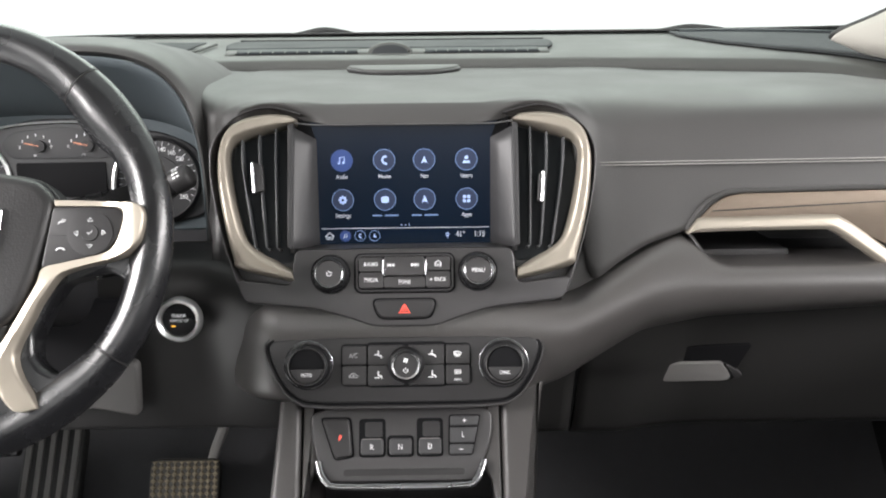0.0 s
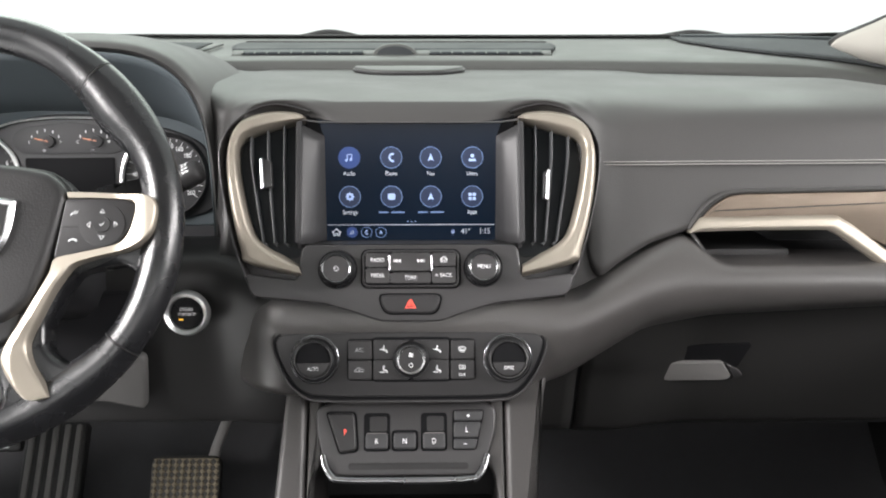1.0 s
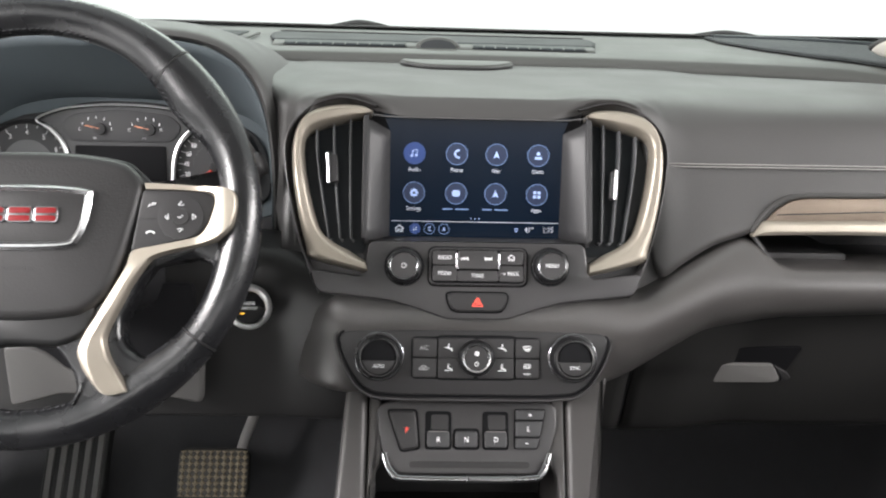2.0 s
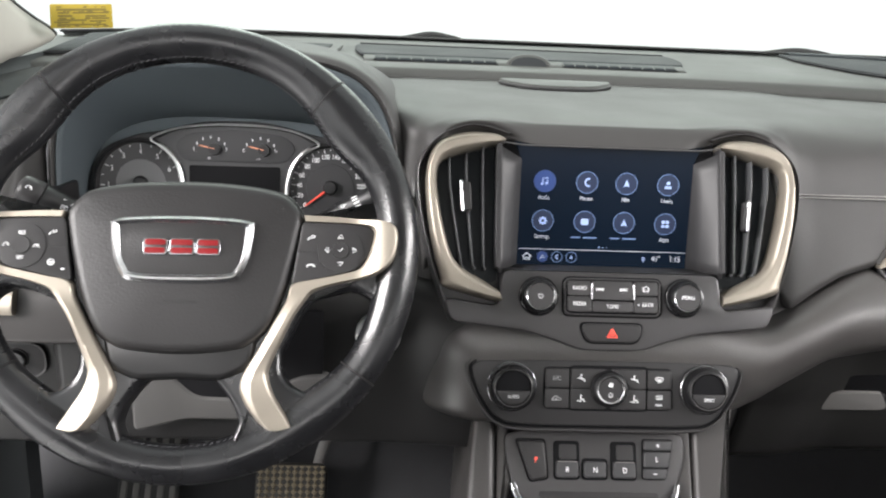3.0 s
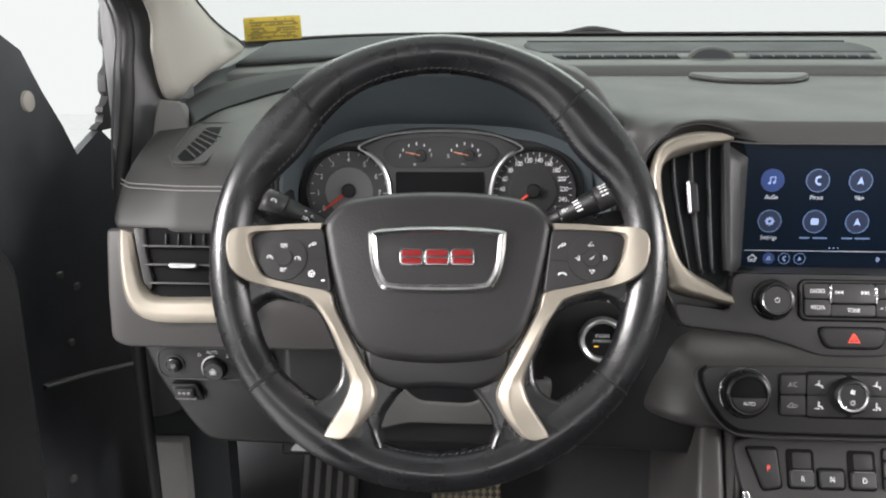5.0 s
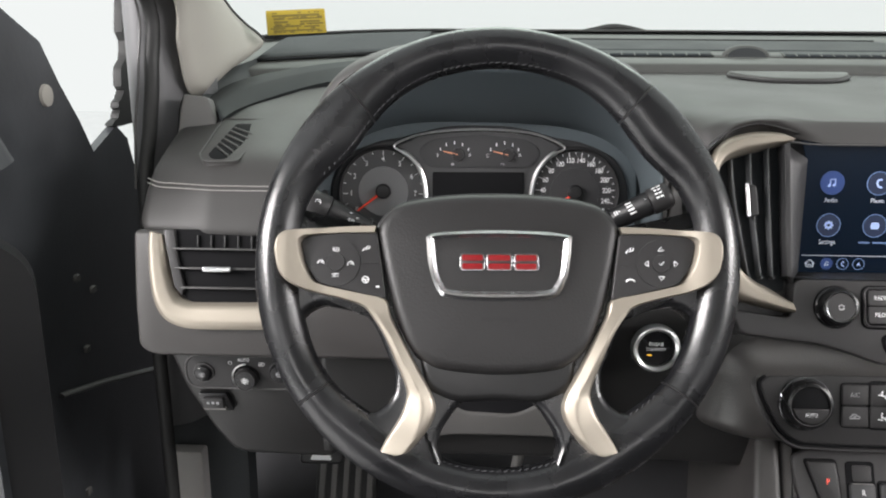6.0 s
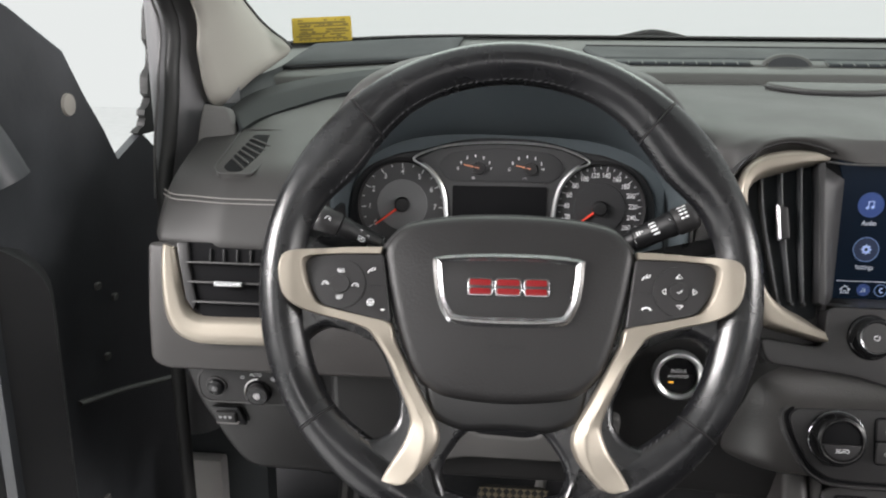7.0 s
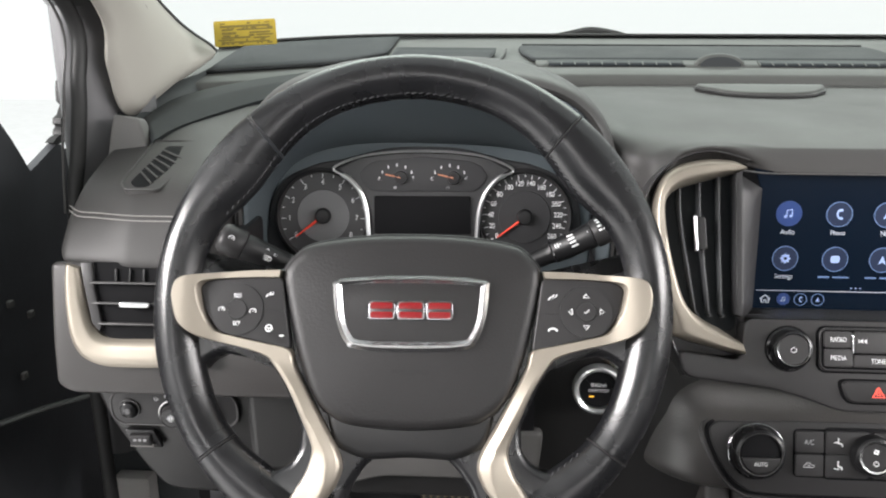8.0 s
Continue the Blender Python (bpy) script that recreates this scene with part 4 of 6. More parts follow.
def infotainment():
    t = thing("touchscreen", SCREEN_FACE, "lit dark blue touchscreen with two rows of round icons", "screen")
    part("housing", plate(rr(0, 0.090, 0.216, 0.150, 0.004), -0.03, -0.0012, 0.001), VOID, t)
    g = [(-0.0985, 0.157), (0.0985, 0.157), (0.0896, 0.133), (0.0896, 0.0230), (-0.0896, 0.0230), (-0.0896, 0.133)]
    part("glass", plate(g, -0.0012, 0.0, 0.0003, 1), SCREEN, t, "glossy lit screen glass")
    part("glass_edge", tube([(-0.0896, 0.0226, 0.0006), (0.0896, 0.0226, 0.0006)], 0.0009, 6), GREYSIDE, t)
    inv = SCREEN_FACE.inverted()
    for s in (-1, 1):
        rows = []
        for k in range(9):
            f = k / 8
            front = inv @ STACK @ Vector((s * (0.1115 + 0.002 * f), 0.030 + 0.127 * f, -0.001))
            mid = inv @ STACK @ Vector((s * 0.1085, 0.030 + 0.126 * f, -0.003))
            rear = Vector((s * 0.0889, 0.0225 + 0.1105 * f, 0.0004))
            rows.append([front, mid, mid.lerp(rear, 0.5), rear])
        part("side_panel", sheet(rows), SIDEWALL, t, "satin grey side wall of the screen recess", thick=0.002)
    ledge = [[inv @ STACK @ Vector((x, 0.036, -0.014)), inv @ STACK @ Vector((x, 0.0335, -0.001)), Vector((x * 0.82, 0.0225, 0.004)), Vector((x * 0.82, 0.0215, -0.002))] for x in np.linspace(-0.111, 0.111, 9)]
    part("lower_ledge", sheet(ledge), BEZEL, t, thick=0.002)
    z = 0.0002
    xs = (-0.0638, -0.0202, 0.0209, 0.0643)
    names = (("Audio", "Phone", "Nav", "Users"), ("Settings", "", "", "Apps"))
    kinds = (("note", "phone", "nav", "users"), ("gear", "card", "nav", "apps"))
    for r, (yi, yl) in enumerate(((0.1109, 0.0942), (0.0702, 0.0537))):
        for x, w, kd in zip(xs, names[r], kinds[r]):
            hot = kd == "note"
            disc = lathe([(0.0108, z), (0.0108, z + 0.0002), (0.0, z + 0.0003)], 32, x, yi)
            part("icon_disc", disc, LIT_BLUE if hot else LIT_DISC, t)
            ri = lathe([(0.0114, z), (0.0114, z + 0.0004), (0.0107, z + 0.0004), (0.0107, z)], 32, x, yi)
            part("icon_ring", ri, LIT_BLUE if hot else LIT_RING, t)
            part("icon", glyph(kd, x, yi, z + 0.0004, 0.0066), LIT_PALE, t)
            if w:
                words("icon_label", w, 0.0062, x, yl, z + 0.0002, LIT_WHITE, t)
            else:
                part("icon_label", bars([(x - 0.0085, yl, 0.010, 0.0015), (x + 0.0065, yl, 0.014, 0.0015)], z), LIT_RING, t)
    part("status_line", bars([(0.0004, 0.0405, 0.175, 0.0006)], z), LIT_WHITE, t)
    for x, kd, m in ((-0.0785, "home", LIT_WHITE), (-0.0622, "note", LIT_WHITE), (-0.0470, "phone", LIT_PALE), (-0.0318, "nav", LIT_PALE), (0.0441, "pin", LIT_PALE)):
        if kd in ("note", "phone", "nav"):
            part("icon_ring", lathe([(0.0058, z), (0.0058, z + 0.0003), (0.0052, z + 0.0003), (0.0052, z)], 24, x, 0.0326), LIT_BLUE if kd == "note" else LIT_RING, t)
        if kd == "note":
            part("icon_disc", lathe([(0.005, z), (0, z + 0.0002)], 24, x, 0.0326), LIT_BLUE, t)
        part("icon", glyph(kd, x, 0.0326, z + 0.0003, 0.0052 if kd == "home" else 0.0035), m, t)
    words("temperature_reading", "41°", 0.0084, 0.0576, 0.0330, z + 0.0002, LIT_WHITE, t)
    words("clock_reading", "1:15", 0.0084, 0.0775, 0.0333, z + 0.0002, LIT_WHITE, t)
    part("page_dots", bars([(0.0005 + d, 0.0438, 0.0012, 0.0012) for d in (-0.004, 0, 0.004)], z), LIT_PALE, t)


infotainment()


def audio_controls():
    t = thing("audio_controls", STACK, "charcoal strip of radio keys between two round knobs", "control panel")
    part("key_gap", plate(rr(0.0006, 0.0084, 0.1000, 0.0400, 0.0075), -0.002, 0.0006, 0.0002), VOID, t)
    part("key_border", ring_plate(rr(0.0006, 0.0084, 0.0965, 0.0368, 0.0068), rr(0.0006, 0.0084, 0.0925, 0.0328, 0.0052), -0.002, 0.0036, 0.0008), BEZEL, t, "satin border round the keys")
    part("key_frame", plate(rr(0.0006, 0.0084, 0.0925, 0.0328, 0.0052), -0.002, 0.0026, 0.0003), VOID, t)
    z0, z1 = 0.002, 0.0046
    keys = (("RADIO", -0.0324, 0.0168, 0.0242, 0.0146), ("MEDIA", -0.0324, 0.0014, 0.0242, 0.0158), ("TONE", 0.0004, -0.0008, 0.0410, 0.0112),
            ("BACK", 0.0336, 0.0016, 0.0242, 0.0164), ("", 0.0336, 0.0173, 0.0242, 0.0140))
    for w, x, y, a, b in keys:
        k = part("key", plate(rr(x, y, a - 0.0006, b - 0.0006, 0.0024), z0, z1, 0.0006), BEZEL, t)
        if w:
            part("key_legend", text_mesh(w, 0.0056, x + (0.002 if w == "BACK" else 0), y, z1 + 0.0001, narrow=0.80), MARK, k)
        else:
            part("key_legend", glyph("home", x, y, z1, 0.0042), MARK, k)
    part("key_mark", glyph("left", 0.0262, 0.0016, z1, 0.0014), MARK, t)
    rk = part("rocker", plate(rr(0.0004, 0.0149, 0.0390, 0.0186, 0.002), z0, z1 + 0.0010, 0.0010), BEZEL, t)
    part("key_legend", glyph("prev", -0.0125, 0.0160, z1 + 0.001, 0.0038), MARK, rk)
    part("key_legend", glyph("next", 0.0105, 0.0160, z1 + 0.001, 0.0038), MARK, rk)
    for x in (-0.0206, 0.0214):
        part("rocker_trim", plate(rr(x, 0.0135, 0.0022, 0.0165, 0.0009), z0, z1 + 0.0016, 0.0010), LIP, t, "bright metal divider")
    for x, y, w in ((-0.0725, 0.0080, ""), (0.0728, 0.0094, "MENU")):
        part("knob_gap", lathe([(0.0198, -0.001), (0.0197, 0.0004), (0, 0.0004)], 56, x, y), VOID, t)
        kb = part("knob", lathe([(0.0182, -0.002), (0.0182, 0.001), (0.0172, 0.002), (0.0166, 0.0105), (0.0158, 0.0125), (0.0140, 0.0132)], 64, x, y), GLOSS, t, "round black knob with a bright ring")
        part("knob_ring", lathe([(0.0141, 0.0130), (0.0136, 0.0141), (0.0129, 0.0138), (0.0127, 0.0130)], 64, x, y), LIP, kb)
        part("knob_cap", lathe([(0.0126, 0.0128), (0.0123, 0.0133), (0, 0.0133)], 64, x, y), BEZEL, kb)
        if w:
            part("knob_legend", text_mesh(w, 0.0058, x, y, 0.0136, narrow=0.80), MARK, kb)
        else:
            part("knob_legend", glyph("power", x, y, 0.0135, 0.0040), MARK, kb)


audio_controls()


def hazard():
    t = thing("hazard_switch", STACK, "dark hazard light switch with a red triangle", "switch")
    o = [(-0.0335, -0.0160), (0.0335, -0.0160), (0.0275, -0.0375), (-0.0265, -0.0375)]
    part("switch_frame", plate(rounded(o, 0.009, 5), -0.002, 0.0015, 0.001), VOID, t)
    o = [(-0.0312, -0.0176), (0.0312, -0.0176), (0.0258, -0.0360), (-0.0248, -0.0360)]
    part("switch_cap", plate(rounded(o, 0.008, 5), 0, 0.0045, 0.002), PANEL, t)
    part("warning_triangle", glyph("tri", 0.0003, -0.0270, 0.0046, 0.0062), LIT_RED, t, "red warning triangle")


hazard()

# ---- climate panel ----
CLIMATE = plane_pose(-0.001, 0.813, 0.6605, 16)


def climate_panel():
    t = thing("climate_panel", CLIMATE, "charcoal climate control panel with two large dials", "control panel")
    half = [(0, 0.0042), (0.07, 0.0040), (0.128, 0.0020), (0.1345, -0.004), (0.132, -0.016), (0.125, -0.032), (0.113, -0.050), (0.100, -0.0585), (0.072, -0.0603), (0, -0.0605)]
    o = rounded(half + mirror(half)[1:-1], 0.006, 4)
    part("gap_line", plate(inset(o if area(o) > 0 else o[::-1], -0.0030), -0.016, -0.0012, 0.0008), VOID, t)
    part("faceplate", plate(o, -0.010, 0.0015, 0.0015), PANEL, t)
    oc = o if area(o) > 0 else o[::-1]
    part("collar", ring_plate(inset(oc, -0.0075), inset(oc, -0.0030), -0.020, -0.0022, 0.003), BEZEL, t, "moulded collar round the panel")
    z0, z1 = 0.001, 0.0042
    part("key_well_shade", plate(rr(0.0016, -0.0234, 0.1290, 0.0420, 0.005), 0.0, 0.0020, 0.0004), VOID, t)
    part("key_well_shade", plate(rr(0.0020, -0.0232, 0.0800, 0.0450, 0.005), 0.0, 0.0021, 0.0004), VOID, t)
    cells = [(-0.0497, 0.0250), (-0.0182, 0.0372), (0.0214, 0.0372), (0.0532, 0.0250)]
    kinds = (("A/C", "seat", "seat", "screen"), ("recirc", "foot", "foot", "rear"))
    for r, y in enumerate((-0.0136, -0.0335)):
        for (x, w), kd in zip(cells, kinds[r]):
            tall = 0.0206 if abs(x) < 0.04 else 0.0196
            part("key", plate(rr(x, y, w - 0.0012, tall - 0.0006, 0.0022), z0, z1, 0.0009), PANEL, t)
            gx = {-0.0182: -0.0252, 0.0214: 0.0282}.get(x, x - 0.0005)
            if kd == "A/C":
                words("key_legend", kd, 0.0062, gx, y, z1 + 0.0001, DIM, t)
            elif kd == "rear":
                part("key_legend", glyph(kd, gx, y + 0.0015, z1, 0.0045), MARK, t)
                words("key_legend", "REAR", 0.0036, gx, y - 0.0050, z1 + 0.0001, MARK, t)
            else:
                part("key_legend", glyph(kd, gx, y, z1, 0.0050), DIM if kd == "recirc" else MARK, t)
    # fan dial
    kb = part("fan_dial", lathe([(0.0178, 0.001), (0.0175, 0.010), (0.0160, 0.0125), (0.0142, 0.0130)], 64, 0.0016, -0.0227), GLOSS, t, "round black fan dial with a chrome ring")
    part("dial_ring", lathe([(0.0143, 0.0128), (0.0138, 0.0146), (0.0120, 0.0142), (0.0118, 0.0130)], 64, 0.0016, -0.0227), CHROME, kb)
    part("dial_cap", lathe([(0.0119, 0.0126), (0.0116, 0.0134), (0, 0.0134)], 64, 0.0016, -0.0227), PANEL, kb)
    part("dial_legend", glyph("fan", 0.0016, -0.0180, 0.0136, 0.0036), MARK, kb)
    part("dial_legend", glyph("power", 0.0016, -0.0278, 0.0136, 0.0036), MARK, kb)
    # temperature dials
    for x, w in ((-0.0948, "AUTO"), (0.0984, "SYNC")):
        y = -0.0226
        kb = part("temperature_dial", lathe([(0.0245, 0.0008), (0.0242, 0.004), (0.0232, 0.0055), (0.0222, 0.0055), (0.0215, 0.013), (0.0205, 0.0155), (0.0182, 0.0162)], 72, x, y), GLOSS, t, "large round black dial with a bright rim")
        part("dial_rim", lathe([(0.0246, 0.0040), (0.0244, 0.0052), (0.0240, 0.0055), (0.0237, 0.0050)], 72, x, y), LIP, kb)
        # Grey inner ring stands for the faint highlight round the dial's top.
        part("dial_ring", lathe([(0.0184, 0.0158), (0.0182, 0.0168), (0.0178, 0.0166), (0.0176, 0.0156)], 64, x, y), GREYSIDE, kb)
        part("dial_window", plate(circle(x, y, 0.0166, 40), 0.0140, 0.0150, 0.0004), VOID, kb, "dark round display")
        cap = circle(x, y, 0.0163, 24, 190, 350)
        part("dial_cap", plate(cap, 0.0150, 0.0172, 0.0006), PANEL, kb)
        part("dial_legend", text_mesh(w, 0.0049, x, y - 0.0082, 0.0174, narrow=0.82), MARK, kb)


climate_panel()

# ---- gear selector ----
SHIFT = plane_pose(0, 0.803, 0.56, 27)


def gear_selector():
    t = thing("gear_selector", SHIFT, "charcoal push-button gear selector panel with a chrome lip", "gear selector")
    o = [(-0.0985, 0.0250), (-0.070, 0.0335), (0.066, 0.0335), (0.0870, 0.0260), (0.0865, 0.002), (0.0770, -0.0260), (0.0690, -0.0430), (-0.0830, -0.0430), (-0.0900, -0.0260), (-0.0960, 0.000)]
    part("faceplate", plate(rounded(o, 0.008), -0.03, 0.0, 0.0025), BEZEL, t)
    part("foot_groove", plate(rr(-0.003, -0.0335, 0.122, 0.0065, 0.003), 0.0, 0.0004, 0.0002), LOWER, t)
    # Raised dark plates on the solid face stand for shade inside the wells.
    well = [(-0.0885, 0.0215), (-0.0565, 0.0215), (-0.0530, -0.0190), (-0.0735, -0.0222)]
    part("key_well_shade", plate(rounded(well, 0.005), 0, 0.0005, 0.0002), VOID, t)
    pk = [(-0.0862, 0.0195), (-0.0585, 0.0195), (-0.0552, -0.0172), (-0.0722, -0.0202)]
    k = part("park_key", plate(rounded(pk, 0.0045), 0, 0.0050, 0.0022), PANEL, t, "tapered park key with a red letter")
    part("key_legend", text_mesh("P", 0.0078, -0.0672, 0.0003, 0.0052), LIT_RED, k)
    for x, w, tall in ((-0.0352, "R", True), (-0.0066, "N", False), (0.0232, "D", True)):
        top = 0.0195 if tall else 0.0025
        part("key_well_shade", plate(rr(x, (top - 0.0190) / 2, 0.0270, top + 0.0190, 0.004), 0, 0.0005, 0.0002), VOID, t)
        if tall:
            part("finger_well", plate(rr(x + 0.0015, 0.0085, 0.0175, 0.0150, 0.002), 0.0004, 0.0010, 0.0003), PANEL, t)
        k = part("gear_key", plate(rr(x, -0.0085, 0.0228, 0.0162, 0.003), 0, 0.0055 if tall else 0.0040, 0.0016), KEY, t)
        if tall:
            # Pale strip paints the bright edge below the finger well.
            part("key_edge_glint", plate(rr(x, -0.0008, 0.0190, 0.0010, 0.0004), 0.005, 0.0060, 0.0003), RIBGREY, k)
        part("key_legend", text_mesh(w, 0.0076, x, -0.0090, 0.0057 if tall else 0.0042), MARK, k)
    well = [(0.0425, 0.0225), (0.0755, 0.0225), (0.0665, -0.0182), (0.0415, -0.0182)]
    part("key_well_shade", plate(rounded(well, 0.004), 0, 0.0005, 0.0002), VOID, t)
    for pts, w in ((((0.0442, 0.0213), (0.0738, 0.0213), (0.0718, 0.0110), (0.0438, 0.0110)), "+"), (((0.0438, 0.0100), (0.0715, 0.0100), (0.0680, -0.0058), (0.0432, -0.0058)), "L"),
                   (((0.0432, -0.0068), (0.0677, -0.0068), (0.0652, -0.0172), (0.0430, -0.0172)), "-")):
        k = part("low_key", plate(rounded(pts, 0.0025), 0, 0.0042, 0.0014), KEY, t)
        cx, cy = sum(p[0] for p in pts) / 4, sum(p[1] for p in pts) / 4
        if w == "L":
            part("key_legend", text_mesh(w, 0.0074, cx, cy, 0.0044), MARK, k)
        else:
            b = bars([(cx, cy, 0.0036, 0.0008)], 0.0042)
            if w == "+":
                bars([(cx, cy, 0.0008, 0.0036)], 0.0042, b)
            part("key_legend", b, MARK, k)
    lip = catmull([(-0.0895, -0.0225, 0.001), (-0.0868, -0.0320, 0.003), (-0.0800, -0.0420, 0.005), (-0.0680, -0.0462, 0.006), (-0.003, -0.0470, 0.007), (0.0570, -0.0462, 0.006), (0.0690, -0.0415, 0.005), (0.0745, -0.0320, 0.003), (0.0775, -0.0225, 0.001)], 6)
    part("chrome_lip", tube(lip, 0.0036, 12, flat=0.7), LIP, t, "bright chrome lip")


gear_selector()


def console():
    t = thing("centre_console", pose(0, 0, 0), "dark grey centre console standing under the gear selector", "console")
    for o in ([(-0.1080, 0.062), (-0.1280, 0.062), (-0.1310, 0.030), (-0.1385, -0.065), (-0.1480, -0.20), (-0.1560, -0.42), (-0.1080, -0.42)],
              [(0.0965, 0.062), (0.1440, 0.062), (0.1390, 0.045), (0.1235, -0.070), (0.1130, -0.17), (0.1080, -0.42), (0.0965, -0.42)]):
        p = part("side_cheek", plate(rounded(o, 0.01), -0.24, 0.0, 0.007, 5), CHEEK, t, "grey leatherette side cheek")
        p.matrix_local = SHIFT
    for s, x in ((-1, 0.1060), (1, 0.0950)):
        d = 0.0 if s < 0 else -0.0135
        o = [(x, 0.036), (0.0950 + d, 0.036), (0.0935 + d, 0.010), (0.0912 + d, -0.0215), (0.0935 + d, -0.034), (0.0990 + d, -0.044), (0.1015 + d, -0.060), (0.1015 + d, -0.30), (x, -0.30)]
        p = part("inner_frame", plate([(s * a, b) for a, b in o], -0.020, -0.0035, 0.003), CHEEK, t, "grey inner frame beside the selector")
        p.matrix_local = SHIFT
    part("bin_back", box(-0.105, 0.095, 0.93, 0.95, 0.09, 0.60, 0.004), BLACK, t)
    part("bin_floor", box(-0.105, 0.095, 0.70, 0.94, 0.40, 0.415, 0.004), BLACK, t)


console()


# ---- passenger side ----
def passenger_trim():
    t = thing("dash_trim", plane_pose(0, 0.868, 0.756, 8), "brushed bronze dash strip with champagne edge above the shelf", "trim")
    bz = [(0.298, 0.003), (0.306, 0.014), (0.318, 0.027), (0.332, 0.036), (0.348, 0.039), (0.60, 0.043), (0.60, -0.06), (0.50, -0.015), (0.46, 0.004), (0.44, 0.012), (0.31, 0.010)]
    part("bronze_strip", plate(rounded(bz, 0.003), -0.012, 0.001, 0.001), BRUSHED, t, "brushed bronze strip")
    o = [(0.2915, -0.0005), (0.300, 0.010), (0.308, 0.0145), (0.345, 0.0150), (0.435, 0.0165), (0.455, 0.012), (0.485, -0.008), (0.520, -0.034), (0.56, -0.065)]
    i = [(0.2925, -0.0025), (0.300, -0.0010), (0.310, -0.0005), (0.345, 0.0005), (0.428, 0.0010), (0.445, -0.002), (0.470, -0.018), (0.508, -0.045), (0.548, -0.076)]
    part("champagne_edge", crowned(o, i, -0.004, 0.009, 6, tilt=0.003), CHAMPAGNE, t, "satin champagne edge strip")
    part("strip_line", tube([(x, 0.0215 + 0.012 * (x - 0.33) / 0.27, 0.0011) for x in np.linspace(0.318, 0.60, 12)], 0.0006, 6), BLACK, t)
    lip = catmull([(0.292, 0.002, 0.0), (0.303, 0.019, 0.0), (0.318, 0.033, 0.001), (0.340, 0.041, 0.002), (0.40, 0.0425, 0.002), (0.60, 0.0455, 0.002)], 6)
    part("crease_lip", tube(lip, 0.0028, 8), PAD, t)
    t2 = thing("dash_shelf", pose(0, 0, 0), "open dark storage shelf in the passenger dashboard", "shelf")
    part("shelf_floor", box(0.295, 0.62, 0.850, 1.02, 0.708, 0.716, 0.002), BLACK, t2)
    part("shelf_back", box(0.295, 0.62, 1.00, 1.02, 0.70, 0.80, 0.002), BLACK, t2)
    part("shelf_side", sheet([[(0.296, 0.866, 0.756), (0.300, 0.95, 0.76), (0.30, 1.01, 0.76)], [(0.310, 0.856, 0.735), (0.315, 0.93, 0.735), (0.315, 1.01, 0.735)], [(0.328, 0.850, 0.716), (0.33, 0.92, 0.716), (0.33, 1.01, 0.716)]]), PANEL, t2, thick=0.003)
    part("shelf_step", box(0.31, 0.415, 0.90, 1.0, 0.716, 0.729, 0.003), PANEL, t2)
    part("shelf_ceiling", box(0.295, 0.62, 0.878, 1.02, 0.766, 0.774, 0.002), BLACK, t2)


passenger_trim()


def glove_box():
    t = thing("glove_box", pose(0, 0, 0), "dark grey closed glove box with a recessed pull handle", "glove box")
    secs = ((0.935, 0.682), (0.922, 0.664), (0.932, 0.62), (0.948, 0.57), (0.968, 0.515), (0.982, 0.490), (1.01, 0.486))
    left = tuple((y - 0.02, z - 0.02 * (k < 3)) for k, (y, z) in enumerate(secs))
    st = [(0.185, left), (0.25, left), (0.33, secs), (0.80, secs)]
    part("lid", loft(st, 0.195, 0.78, 40, 4), GLOVE, t, "dark moulded glove box lid", thick=0.006)
    part("under_panel", box(0.13, 0.78, 0.985, 1.40, 0.480, 0.488, 0.003), BLACK, t)
    part("side_infill", loft([(0.10, left), (0.20, left)], 0.112, 0.1905, 6, 4), GLOVE, t, thick=0.005)
    part("side_gap", tube([(0.194, 0.905, 0.63), (0.193, 0.925, 0.57), (0.192, 0.958, 0.490)], 0.002, 6), BLACK, t)
    face = plane_pose(0, 0.9340, 0.584, -18)
    # A flush dark plate stands for the shade in the handle's recess.
    well = [(0.300, 0.022), (0.396, 0.026), (0.381, -0.020), (0.297, -0.020)]
    w = part("handle_well_shade", plate(rounded(well, 0.005), -0.010, 0.0004, 0.0003), VOID, t)
    w.matrix_local = face
    lip = [(0.2985, 0.002), (0.3640, 0.002), (0.3790, -0.0205), (0.3720, -0.0265), (0.300, -0.0268), (0.2940, -0.0215)]
    h = part("pull_handle", plate(rounded(lip, 0.004), -0.006, 0.0045, 0.0022, 4), RIBGREY, t, "grey pull handle")
    h.matrix_local = face
    wing = [(0.3650, 0.001), (0.3850, -0.011), (0.3925, -0.0195), (0.3880, -0.0235), (0.3765, -0.0262), (0.3810, -0.0205)]
    h = part("handle_wing", plate(rounded(wing, 0.002), -0.006, 0.0030, 0.0015, 3), PANEL, t)
    h.matrix_local = face


glove_box()


# ---- driver's outer vent, switches, start button ----
OUTER = plane_pose(0, 0.830, 0.717, 15)


